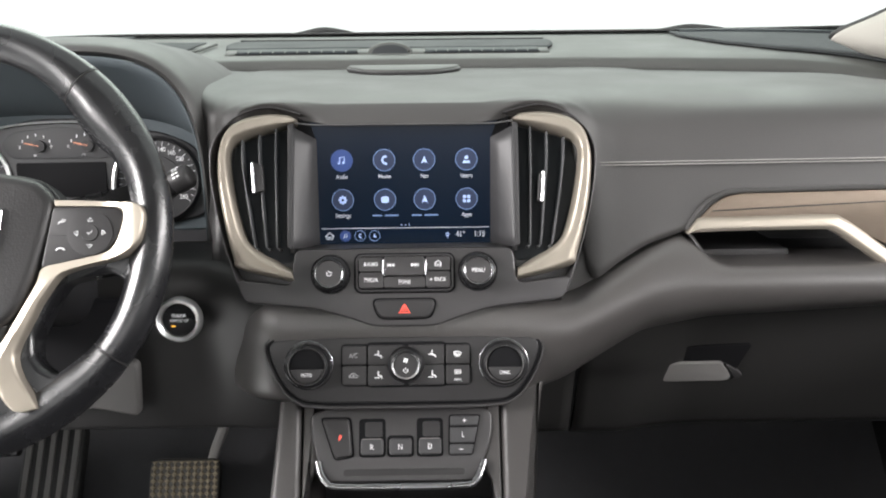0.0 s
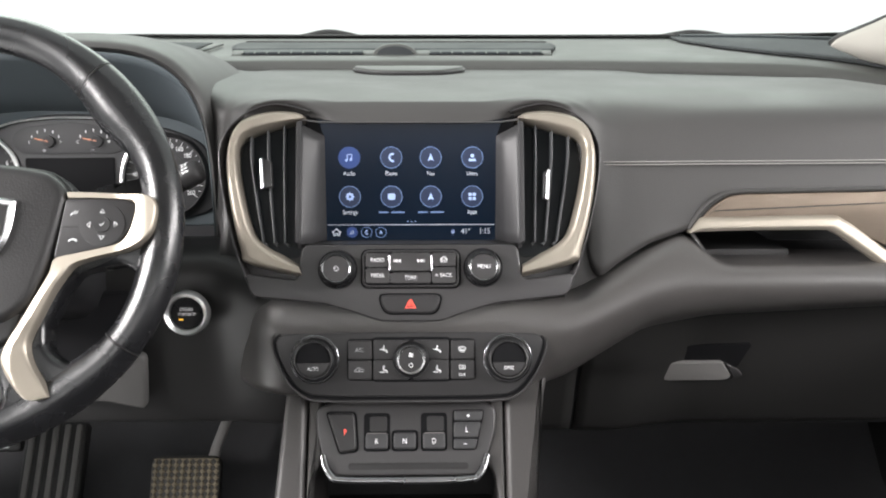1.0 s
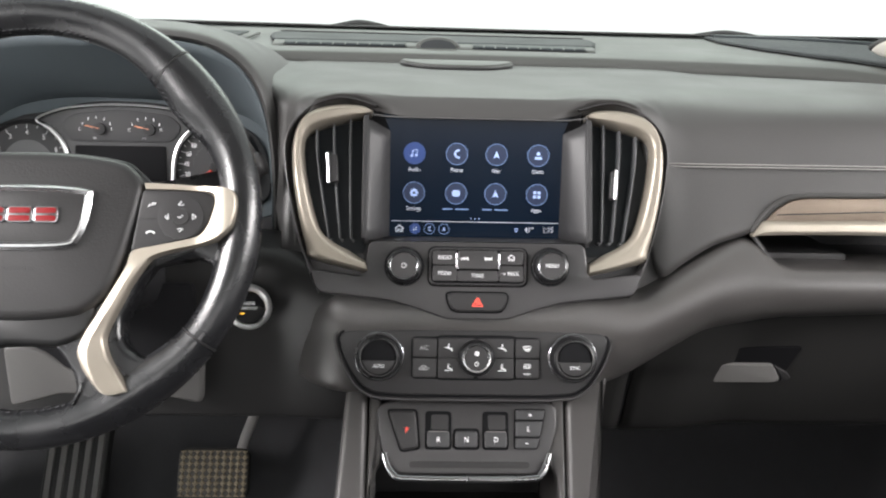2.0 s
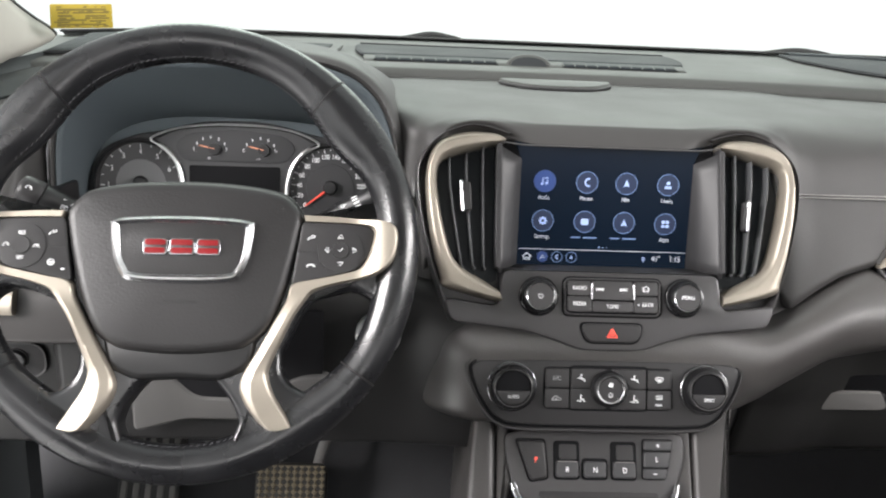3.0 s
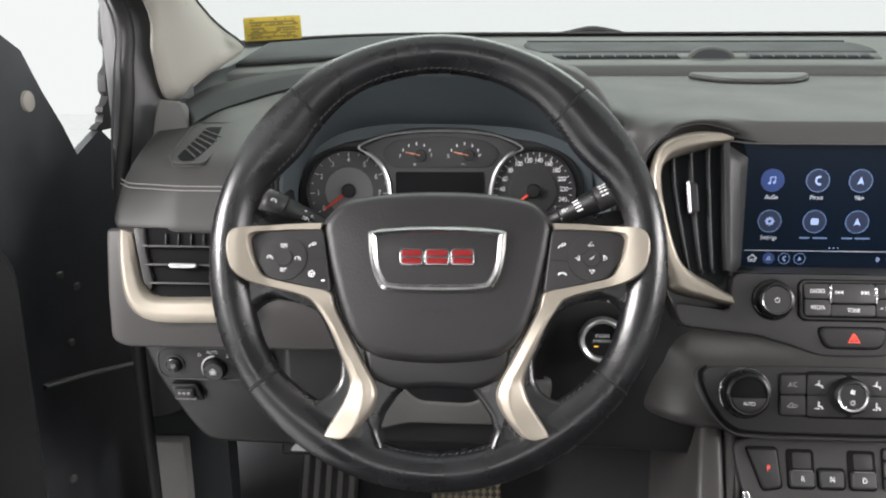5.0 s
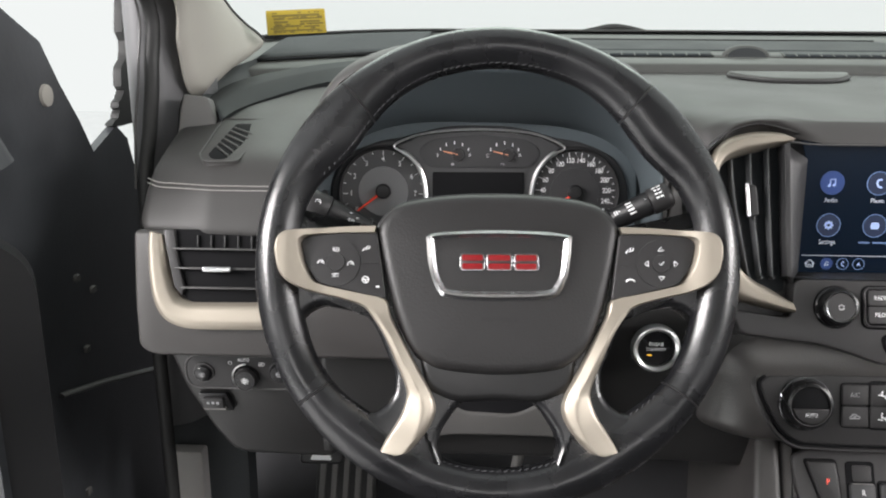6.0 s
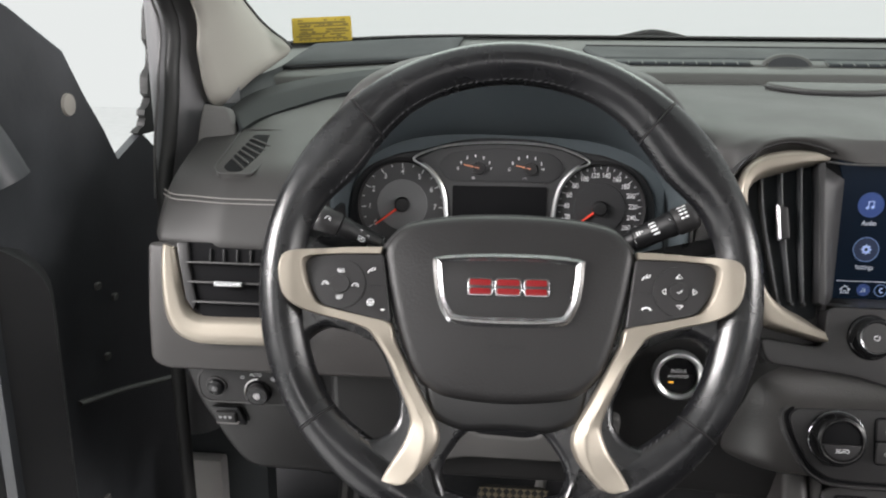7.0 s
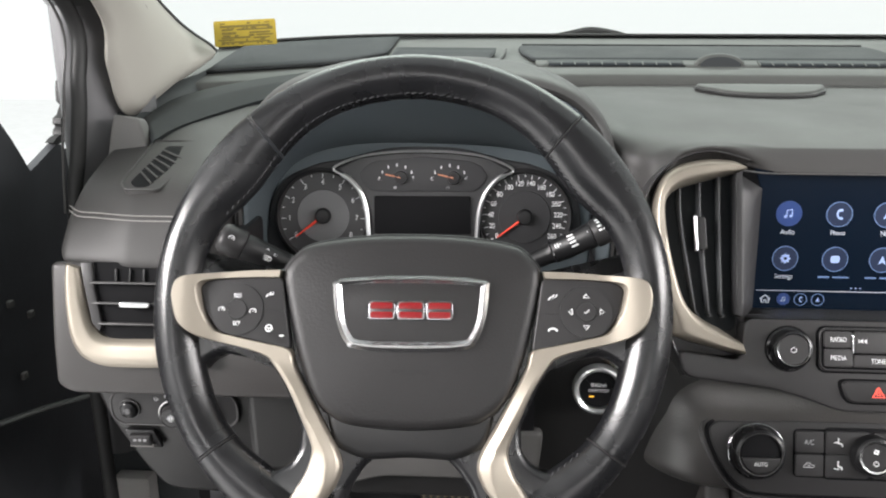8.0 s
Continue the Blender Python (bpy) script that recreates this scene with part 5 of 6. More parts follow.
def outer_vent():
    t = thing("air_vent", OUTER, "wide air vent with black slats inside a champagne frame", "air vent")
    well = [(-0.697, 0.070), (-0.600, 0.071), (-0.600, 0.000), (-0.672, -0.001), (-0.684, 0.010), (-0.692, 0.04)]
    part("well", plate(rounded(well, 0.005), -0.008, -0.001, 0.0008), VOID, t)
    # Black slats coloured grey, which stands for their lit top edges.
    for y, x0 in ((0.0515, -0.689), (0.033, -0.687), (0.0145, -0.681)):
        part("slat", plate([(x0, y - 0.0009), (-0.60, y - 0.0009), (-0.60, y + 0.0009), (x0, y + 0.0009)], -0.002, 0.006, 0.0006), GREYSIDE, t)
    for k in range(6):
        x = -0.667 + 0.013 * k
        part("vane", plate(rr(x, 0.0585, 0.0018, 0.012, 0.0006, 2), -0.002, 0.0015, 0.0004), BLACK, t)
    part("slider", plate(rr(-0.646, 0.0325, 0.029, 0.0055, 0.0024), 0.004, 0.0105, 0.002), CHROME, t, "chrome slider tab")
    o = [(-0.7135, 0.0680), (-0.7145, 0.052), (-0.7130, 0.028), (-0.7085, 0.002), (-0.699, -0.0145), (-0.684, -0.0225), (-0.666, -0.0250), (-0.63, -0.0248), (-0.58, -0.0240)]
    i = [(-0.7005, 0.0640), (-0.6980, 0.052), (-0.6945, 0.031), (-0.6890, 0.014), (-0.683, 0.005), (-0.675, 0.0015), (-0.664, 0.0005), (-0.63, 0.001), (-0.58, 0.002)]
    part("frame", crowned(o, i, -0.006, 0.013, 6, tilt=-0.003), CHAMPAGNE, t, "satin champagne metal frame")
    part("inner_cheek", plate([(-0.7005, 0.070), (-0.697, 0.05), (-0.689, 0.015), (-0.681, 0.006), (-0.678, 0.014), (-0.686, 0.045), (-0.689, 0.070)], -0.006, 0.003, 0.002), BEZEL, t)


outer_vent()


def light_switches():
    t = thing("light_switch_panel", plane_pose(0, 0.860, 0.635, -4), "black light switch panel with a rotary knob", "switch panel")
    part("panel", plate(rr(-0.6315, -0.0010, 0.125, 0.037, 0.014), -0.004, 0.0025, 0.0015), PANEL, t)
    part("panel_edge", tube([(*p, 0.0022) for p in rr(-0.6315, -0.0010, 0.125, 0.037, 0.014)], 0.0012, 6, True), GREYSIDE, t)
    d = part("dimmer_wheel", lathe([(0.0105, 0.002), (0.0105, 0.004), (0.0085, 0.0045), (0.0080, 0.0075), (0.0068, 0.0085), (0, 0.0085)], 40, -0.6755, -0.0018), GLOSS, t)
    part("wheel_ring", lathe([(0.0108, 0.0025), (0.0106, 0.0045), (0.0096, 0.0045)], 40, -0.6755, -0.0018), GREYSIDE, d)
    part("wheel_mark", glyph("sun", -0.6755, -0.0018, 0.0086, 0.0045), DIM, d)
    k = part("rotary_knob", lathe([(0.0128, 0.002), (0.0126, 0.004), (0.0118, 0.005), (0.0112, 0.0100), (0.0102, 0.0118), (0, 0.0120)], 48, -0.6315, -0.0060), GLOSS, t, "black rotary headlamp knob")
    part("knob_ring", lathe([(0.0116, 0.0070), (0.0112, 0.0108), (0.0103, 0.0122), (0.0096, 0.0122)], 48, -0.6315, -0.0060), PANEL, k)
    part("chrome_arc", tube([(-0.6315 + 0.0146 * math.cos(q), -0.0060 + 0.0146 * math.sin(q), 0.004) for q in np.linspace(1.6, 4.2, 16)], 0.0009, 6), SILVER, k)
    part("knob_mark", glyph("sun", -0.6315, -0.0060, 0.0123, 0.0052), MARK, k)
    words("mark", "AUTO", 0.0052, -0.634, 0.0125, 0.0026, MARK, t)
    part("mark", glyph("beam", -0.616, 0.0085, 0.0026, 0.0040), MARK, t)
    part("mark", glyph("power", -0.648, 0.0095, 0.0026, 0.0032), MARK, t)
    kn = part("third_knob", lathe([(0.0110, 0.002), (0.0105, 0.006), (0.0088, 0.0085), (0, 0.0087)], 40, -0.597, 0.0005), GLOSS, t)
    part("wheel_ring", lathe([(0.0114, 0.0025), (0.0112, 0.0045), (0.0102, 0.0045)], 40, -0.597, 0.0005), GREYSIDE, kn)
    part("wheel_mark", glyph("wheel", -0.597, 0.0005, 0.0088, 0.0045), DIM, kn)
    p = thing("parking_brake_switch", plane_pose(0, 0.8615, 0.5985, -6), "small black parking brake switch with a silver edge", "switch")
    part("switch_frame", plate(rounded([(-0.684, 0.011), (-0.655, 0.011), (-0.6475, -0.0095), (-0.680, -0.0085)], 0.003), -0.002, 0.002, 0.001), GLOSS, p)
    part("switch_cap", plate(rr(-0.668, 0.0005, 0.022, 0.013, 0.002), 0, 0.006, 0.002), PANEL, p)
    part("silver_edge", plate(rr(-0.6665, -0.0050, 0.024, 0.0016, 0.0006), 0.002, 0.0068, 0.0006), RIBGREY, p)
    part("switch_mark", bars([(-0.668 + d, 0.002, 0.0032, 0.003) for d in (-0.005, 0, 0.005)], 0.0061), DIM, p)


light_switches()


def start_button():
    t = thing("start_button", plane_pose(-0.2290, 0.835, 0.679, 4), "round black start button with a wide chrome ring", "button")
    part("chrome_ring", lathe([(0.0232, -0.003), (0.0230, 0.003), (0.0219, 0.0060), (0.0203, 0.0066), (0.0178, 0.0046), (0.0169, 0.0)], 64), SILVER, t, "wide chrome ring")
    part("button_cap", lathe([(0.0170, 0.0), (0.0164, 0.0025), (0.010, 0.0018), (0, 0.0015)], 56), GLOSS, t)
    words("button_legend", "ENGINE", 0.0048, 0, 0.0042, 0.0026, MARK, t)
    words("button_legend", "START/STOP", 0.0040, 0, -0.0010, 0.0026, MARK, t)
    part("amber_light", bars([(-0.006, -0.0065, 0.0045, 0.0014)], 0.0024), LIT_AMBER, t, "small lit amber bar")


start_button()


# ---- instrument cluster ----
GAUGES = pose(-0.398, 0.986, 0.798, 82, 0, 2.5)


def cluster():
    t = thing("instrument_cluster", GAUGES, "instrument cluster with two round gauges and chrome-edged middle", "instrument cluster")
    back = [(-0.176, -0.06), (0.176, -0.06), (0.176, 0.04), (0.13, 0.075), (0, 0.088), (-0.13, 0.075), (-0.176, 0.04)]
    part("back_plate", plate(rounded(back, 0.02), -0.03, -0.010, 0.003), HAZED_LINING, t)
    body = catmull([(-0.165, 0.0), (-0.150, 0.036), (-0.115, 0.054), (-0.085, 0.060), (-0.04, 0.071), (0, 0.073), (0.04, 0.071), (0.085, 0.060), (0.115, 0.054), (0.150, 0.036), (0.165, 0.0), (0.15, -0.045), (0, -0.055), (-0.15, -0.045)], 5, True)
    part("mask", plate(body, -0.012, -0.006, 0.003), DIAL, t, "dark mask round the gauges")
    for x in (-0.107, 0.1055):
        part("gauge_ring", lathe([(0.0515, -0.008), (0.0505, -0.002), (0.0480, 0.0005), (0.0462, -0.002), (0.0458, -0.005)], 72, x, 0.0), PANEL, t)
        f = part("gauge_face", lathe([(0.0462, -0.0058), (0.0460, -0.0050), (0, -0.0050)], 72, x, 0.0), CLUSTER_GREY if x < 0 else DIAL, t, "dark gauge face with white numbers")
        part("inner_face", lathe([(0.0275, -0.0050), (0.0272, -0.0040), (0, -0.0040)], 56, x, 0.0), DIAL_GREY if x < 0 else DIAL, f)
        # dial marks and numbers run clockwise from lower left
        rpm = x < 0
        nmax = 8 if rpm else 13
        b = bmesh.new()
        for k in range(0, nmax * 2 + 1):
            a = radians(215 - 250 * k / (nmax * 2))
            r0, r1 = (0.0395, 0.0445) if k % 2 == 0 else (0.0420, 0.0445)
            tube([(x + r0 * math.cos(a), r0 * math.sin(a), -0.0047), (x + r1 * math.cos(a), r1 * math.sin(a), -0.0047)], 0.0005, 5, bm=b)
        part("gauge_mark", b, GAUGE_PRINT, f)
        for k in range(nmax + 1):
            a = radians(215 - 250 * k / nmax)
            s = str(k if rpm else 20 * k)
            part("gauge_number", text_mesh(s, 0.0082 if rpm else 0.0076, x + 0.0355 * math.cos(a), 0.0355 * math.sin(a), -0.0046, bold=0.0001), GAUGE_PRINT if rpm else MARK, f)
        a = radians(217)
        part("needle", tube([(x, 0, -0.001), (x + 0.036 * math.cos(a), 0.036 * math.sin(a), -0.002)], [0.0016, 0.0006], 8), NEEDLE, f, "red needle")
        part("needle_hub", lathe([(0.0085, -0.004), (0.0080, 0.001), (0.0065, 0.0025), (0, 0.003)], 32, x, 0.0), BLACK, f)
    # middle: small gauges above a dark display, edged in chrome
    mid = [(-0.0905, 0.0500), (-0.067, 0.0610), (-0.035, 0.0655), (0, 0.0668), (0.035, 0.0655), (0.066, 0.0610), (0.0885, 0.0490), (0.0680, 0.0350), (0.0560, 0.0120), (0.0530, -0.030), (-0.0545, -0.030), (-0.0580, 0.0120), (-0.0700, 0.0350)]
    part("middle_face", plate(mid, -0.006, -0.0015, 0.001), CLUSTER_GREY, t)
    sg = [(-0.070, 0.0440), (-0.055, 0.0575), (0, 0.0630), (0.0535, 0.0575), (0.068, 0.0440), (0.056, 0.0265), (-0.058, 0.0265)]
    part("small_gauge_face", plate(rounded(sg, 0.010), -0.002, 0.0, 0.0006), DIAL, t)
    for x, w in ((-0.0285, ("fuel")), (0.0265, "temp")):
        b = bmesh.new()
        for k, a in enumerate((150, 120, 90, 60, 30)):
            r = 0.0160
            slab(b, rr(x + r * math.cos(radians(a)) * 1.1, 0.0395 + r * math.sin(radians(a)) * 0.9, 0.0012, 0.0035, 0.0004, 2), 0.0001, 0.0004, 0.0001, 1)
        part("gauge_mark", b, MARK, t)
        part("needle", tube([(x + 0.004, 0.0410, 0.003), (x - 0.0125, 0.0446, 0.002)], [0.0012, 0.0005], 8), SMALL_NEEDLE, t, "small red needle")
        part("needle_hub", lathe([(0.0070, 0.0), (0.0065, 0.0035), (0, 0.004)], 28, x + 0.004, 0.0408), BLACK, t)
        part("gauge_mark", glyph("gauge" if w == "temp" else "card", x - 0.002, 0.0305, 0.0002, 0.0028), DIM, t)
        words("gauge_letter", "E" if w == "fuel" else "C", 0.0052, x - 0.0185, 0.0400, 0.0002, MARK, t)
        words("gauge_letter", "F" if w == "fuel" else "H", 0.0052, x + 0.0170, 0.0405, 0.0002, MARK, t)
    part("display", plate(rr(-0.002, 0.002, 0.1010, 0.0400, 0.002), -0.002, 0.0008, 0.0004), VOID, t, "dark unlit driver display")
    edge = catmull([(-0.0585, -0.022), (-0.0605, 0.005), (-0.0665, 0.0250), (-0.0790, 0.0400), (-0.0945, 0.0505), (-0.068, 0.0622), (-0.035, 0.0672), (0, 0.0685), (0.035, 0.0672), (0.066, 0.0622), (0.0925, 0.0495), (0.0765, 0.0400), (0.0640, 0.0250), (0.0575, 0.005), (0.0555, -0.022)], 7)
    r = [0.0012 + 0.0016 * (1 - abs(2 * i / (len(edge) - 1) - 1) ** 0.6) * 0.2 + (0.0014 if (i < 24 or i > len(edge) - 25) else 0) for i in range(len(edge))]
    part("chrome_edge", tube([(*p, 0.0) for p in edge], r, 8), SILVER, t, "thin chrome edge")


cluster()

# ---- steering wheel ----
WHEEL = pose(-0.3845, 0.716, 0.795, 66.6, 0, 2.5)


def steering_wheel():
    t = thing("steering_wheel", WHEEL, "black leather steering wheel with champagne spokes and chrome badge", "steering wheel")
    # inner radius of the rim by angle from the bottom up to the top, the same on both sides
    angles = (-90, -75, -66, -58, -52, -45, -38, -30, -20, -10, 0, 10, 20, 27, 35, 45, 56, 66, 90)
    radii = (0.1570, 0.1560, 0.1525, 0.1495, 0.1500, 0.1530, 0.1565, 0.1575, 0.1560, 0.1545, 0.1550, 0.1560, 0.1560, 0.1500, 0.1425, 0.1455, 0.1520, 0.1555, 0.1565)
    R_OUT = 0.1915

    def dish(y):
        """How far the rim lies behind the plane of the spokes."""
        return -0.0095 + 0.046 * y

    def inner_radius(a):
        a = (a + 90) % 360 - 90
        return 1.012 * float(np.interp(180 - a if a > 90 else a, angles, radii))

    def rim(a0, a1, n, grow=0.0):
        bm, rings, m = bmesh.new(), [], 22
        for i in range(n + 1):
            a = a0 + (a1 - a0) * i / n
            ri = sum(inner_radius(a + d) for d in (-5, -2.5, 0, 2.5, 5)) / 5 - grow
            ro = R_OUT + grow
            mid, half = (ri + ro) / 2, (ro - ri) / 2
            depth = 0.0158 + 0.06 * max(0.0, half - 0.0168) + grow
            c, q = math.cos(radians(a)), math.sin(radians(a))
            ring = []
            for k in range(m):
                w = 2 * math.pi * k / m
                x, z = math.cos(w), math.sin(w)
                # fuller towards the outside, flatter along the inner seam
                z *= 1.0 - 0.16 * max(0.0, -x)
                rad = mid + half * x
                ring.append(bm.verts.new((rad * c, rad * q + 0.001, depth * z + dish(rad * q))))
            rings.append(ring)
        for u, v in zip(rings, rings[1:]):
            for k in range(m):
                bm.faces.new((u[k - 1], u[k], v[k], v[k - 1]))
        bm.faces.new(rings[0])
        bm.faces.new(rings[-1][::-1])
        return bm

    part("rim_leather", rim(-35.5, 48.5, 48), LEATHER, t, "worn smooth black leather grip")
    part("rim_leather", rim(131.5, 215.5, 48), LEATHER, t, "worn smooth black leather grip")
    part("rim_top", rim(49.3, 130.7, 40), LEATHER, t)
    part("rim_bottom", rim(216.3, 323.7, 60), LEATHER, t)
    for a in (48.9, 131.1, 215.9, 324.1):
        part("rim_joint", rim(a - 0.18, a + 0.18, 1, 0.0002), PANEL, t)
    # seam stitches along the inner side
    st = bmesh.new()
    tube([(0, -0.0018, 0), (0, 0.0018, 0.0003)], 0.0004, 5, bm=st)
    me = bpy.data.meshes.new("stitch")
    st.to_mesh(me)
    st.free()
    me.materials.append(FINE_THREAD)
    for lo, hi in ((50, 130), (27, 47), (133, 153), (243, 297), (311, 319), (221, 229)):
        k = int((hi - lo) / 1.9)
        for i in range(k + 1):
            g = lo + (hi - lo) * i / k
            a = radians(g)
            ob = new("stitch", me)
            ob.parent = t
            ri = sum(inner_radius(g + d) for d in (-5, -2.5, 0, 2.5, 5)) / 5
            half = (R_OUT - ri) / 2
            rad = ri + half * (1 - math.cos(0.5))
            ob.matrix_local = Matrix.Translation((rad * math.cos(a), rad * math.sin(a) + 0.001, 0.0160 * math.sin(0.5) * 0.90 + dish(rad * math.sin(a)))) @ Matrix.Rotation(a + 0.35, 4, "Z")
    # airbag cover
    hub = [(-0.0945, 0.0270), (-0.0860, 0.0400), (-0.0730, 0.0478), (-0.0400, 0.0532), (0, 0.0548), (0.0400, 0.0532), (0.0730, 0.0478), (0.0860, 0.0400), (0.0945, 0.0270), (0.0925, 0.0100),
           (0.0870, -0.0150), (0.0800, -0.0400), (0.0700, -0.0640), (0.0560, -0.0780), (0.0400, -0.0840), (0, -0.0872), (-0.0400, -0.0840), (-0.0560, -0.0780), (-0.0700, -0.0640), (-0.0800, -0.0400), (-0.0870, -0.0150), (-0.0925, 0.0100)]
    h = catmull(hub, 4, True)
    part("airbag_cover", plate(h, -0.030, 0.004, 0.009, 5, dome=0.005), HUB, t, "domed dark grey airbag cover")
    part("cover_gap", plate(inset(h if area(h) > 0 else h[::-1], -0.0022), -0.034, -0.008, 0.002), BLACK, t)
    words("cover_legend", "AIRBAG", 0.0095, 0.0, -0.0440, 0.0076, SPOKE, t)
    # badge frame and its plain marks
    bo = [(-0.0540, 0.0205), (-0.030, 0.0232), (0, 0.0240), (0.030, 0.0232), (0.0540, 0.0205), (0.0560, 0.0150), (0.0535, -0.0070), (0.0475, -0.0225), (0.0380, -0.0290), (0, -0.0308), (-0.0380, -0.0290), (-0.0475, -0.0225), (-0.0535, -0.0070), (-0.0560, 0.0150)]
    bi = [(-0.0480, 0.0165), (-0.030, 0.0180), (0, 0.0186), (0.030, 0.0180), (0.0480, 0.0165), (0.0498, 0.0135), (0.0475, -0.0070), (0.0430, -0.0175), (0.0360, -0.0225), (0, -0.0235), (-0.0360, -0.0225), (-0.0430, -0.0175), (-0.0475, -0.0070), (-0.0498, 0.0135)]
    b = part("badge_frame", ring_plate(catmull(bo, 4, True), catmull(bi, 4, True), 0.006, 0.0118, 0.0027), CHROME, t, "rounded chrome badge frame")
    part("badge_field", plate(catmull(bi, 4, True), 0.006, 0.0090, 0.0004), HUB, b)
    for x, w in ((-0.0207, 0.0192), (0.0, 0.0200), (0.0207, 0.0192)):
        k = part("badge_mark", plate(rr(x, -0.0012, w, 0.0138, 0.003), 0.0088, 0.0108, 0.0006), LIP, b)
        for dy in (-0.0033, 0.0033):
            part("badge_inlay", plate(rr(x, -0.0012 + dy, w - 0.0030, 0.0048, 0.0018), 0.0102, 0.0116, 0.0005), RED, k, "red enamel inlay")
    part("badge_bar", bars([(-0.0270 + 0.0108 * k, -0.0268, 0.0075, 0.0034) for k in range(6)], 0.0113), PANEL, b)
    # spokes
    sp_o = [(0.0955, 0.0285), (0.1250, 0.0274), (0.1560, 0.0243), (0.1690, 0.0213), (0.1735, 0.0130), (0.1728, 0.0010), (0.1690, -0.0100), (0.1600, -0.0180), (0.1470, -0.0232), (0.1240, -0.0285),
            (0.1060, -0.0345), (0.0985, -0.0420), (0.0890, -0.0565), (0.0800, -0.0760), (0.0725, -0.0932), (0.0705, -0.1035), (0.0745, -0.1165), (0.0813, -0.1280), (0.0885, -0.1400), (0.0903, -0.1448)]
    sp_i = [(0.0970, 0.0222), (0.1250, 0.0217), (0.1470, 0.0200), (0.1530, 0.0160), (0.1530, 0.0085), (0.1495, -0.0030), (0.1455, -0.0110), (0.1390, -0.0170), (0.1220, -0.0213), (0.1030, -0.0252),
            (0.0872, -0.0292), (0.0830, -0.0420), (0.0731, -0.0610), (0.0612, -0.0830), (0.0525, -0.0980), (0.0480, -0.1110), (0.0510, -0.1230), (0.0593, -0.1353), (0.0700, -0.1455), (0.0800, -0.1468)]

    def spoke_trim(side, n=6, k=16):
        """The champagne trim: a flat arm round the switch pad, and a folded leg with a crease that runs across it."""
        bm, rows = bmesh.new(), []
        a, b = catmull(sp_o, n), catmull(sp_i, n)
        for i, (pa, pb) in enumerate(zip(a, b)):
            u = i / n
            leg = min(1.0, max(0.0, (u - 10.5) / 2.5))
            fold = float(np.interp(u, (10.5, 13, 15, 17, 19), (0.30, 0.40, 0.52, 0.80, 0.95)))
            end = min(1.0, (19 - u) / 0.5 + 0.35)
            row = [(side * pa[0], pa[1], -0.012)]
            for j in range(k + 1):
                q = j / k
                p = pa + (pb - pa) * q
                lip = 0.55 + 0.45 * math.sin(math.pi / 2 * min(1.0, q / 0.10, (1 - q) / 0.10))
                ridge = 0.0042 * leg * (q / fold if q < fold else (1 - q) / max(1e-3, 1 - fold))
                lift = min(1.0, max(0.0, (math.hypot(p[0], p[1]) - 0.138) / 0.028))
                row.append((side * p[0], p[1], -0.010 + (0.0138 - 0.002 * leg) * lip * end + ridge + max(0.0, 0.0075 + 0.046 * p[1]) * lift * lift * (3 - 2 * lift)))
            row.append((side * pb[0], pb[1], -0.012))
            rows.append([bm.verts.new(v) for v in row])
        for r0, r1 in zip(rows, rows[1:]):
            for j in range(len(r0) - 1):
                bm.faces.new((r0[j], r0[j + 1], r1[j + 1], r1[j]))
            bm.faces.new((r0[-1], r0[0], r1[0], r1[-1]))
        bm.faces.new(rows[0])
        bm.faces.new(rows[-1][::-1])
        return bm

    pad = [(0.0945, 0.0228), (0.1250, 0.0222), (0.1475, 0.0206), (0.1545, 0.0160), (0.1500, -0.0030), (0.1395, -0.0175), (0.1200, -0.0222), (0.0868, -0.0298)]
    back = [(0.080, 0.031), (0.105, 0.030), (0.135, 0.0305), (0.153, 0.035), (0.163, 0.048), (0.172, 0.050), (0.176, 0.0), (0.170, -0.030), (0.157, -0.046), (0.148, -0.037), (0.138, -0.0325), (0.104, -0.039), (0.094, -0.053), (0.080, -0.085), (0.0805, -0.101), (0.086, -0.110), (0.096, -0.1165), (0.111, -0.1165),
            (0.127, -0.1085), (0.139, -0.0955), (0.149, -0.097), (0.132, -0.122), (0.105, -0.147), (0.060, -0.163), (0.040, -0.164), (0.0425, -0.154), (0.0472, -0.141), (0.0438, -0.129), (0.0334, -0.1137), (0.0228, -0.1040), (0.0, -0.103), (0.0, -0.080), (0.06, -0.07)]
    for s in (1, -1):
        f = lambda pts: [(s * x, y) for x, y in pts]
        part("spoke_back", plate(rounded(f(back), 0.004, 4), -0.030, -0.006, 0.006, 4), LEATHER, t, "black leather spoke backing")
        part("spoke_trim", spoke_trim(s), CHAMPAGNE, t, "satin champagne spoke trim", angle=28)
        p = part("switch_pad", plate(rounded(f(pad), 0.004), -0.010, 0.0025, 0.0015), PANEL, t, "black thumb switch pad")
        cx = 0.1262 * s
        part("pad_ring", lathe([(0.0190, 0.002), (0.0188, 0.0033), (0.0165, 0.0036), (0, 0.0036)], 40, cx, -0.0008), PANEL, p)
        part("pad_centre", lathe([(0.0072, 0.0034), (0.0068, 0.0046), (0, 0.0044)], 32, cx, -0.0008), PANEL, p)
        if s > 0:
            part("pad_mark", glyph("check", cx, -0.0008, 0.0046, 0.0034), MARK, p)
            for k in range(4):
                g = glyph("up", 0, 0, 0, 0.0036)
                bmesh.ops.transform(g, matrix=Matrix.Translation((cx, -0.0008, 0.0038)) @ Matrix.Rotation(math.pi / 2 * k, 4, "Z") @ Matrix.Translation((0, 0.0113, 0)), verts=g.verts)
                part("pad_mark", g, MARK, p)
            part("pad_mark", glyph("wave", 0.1022, 0.0095, 0.0027, 0.0042), MARK, p)
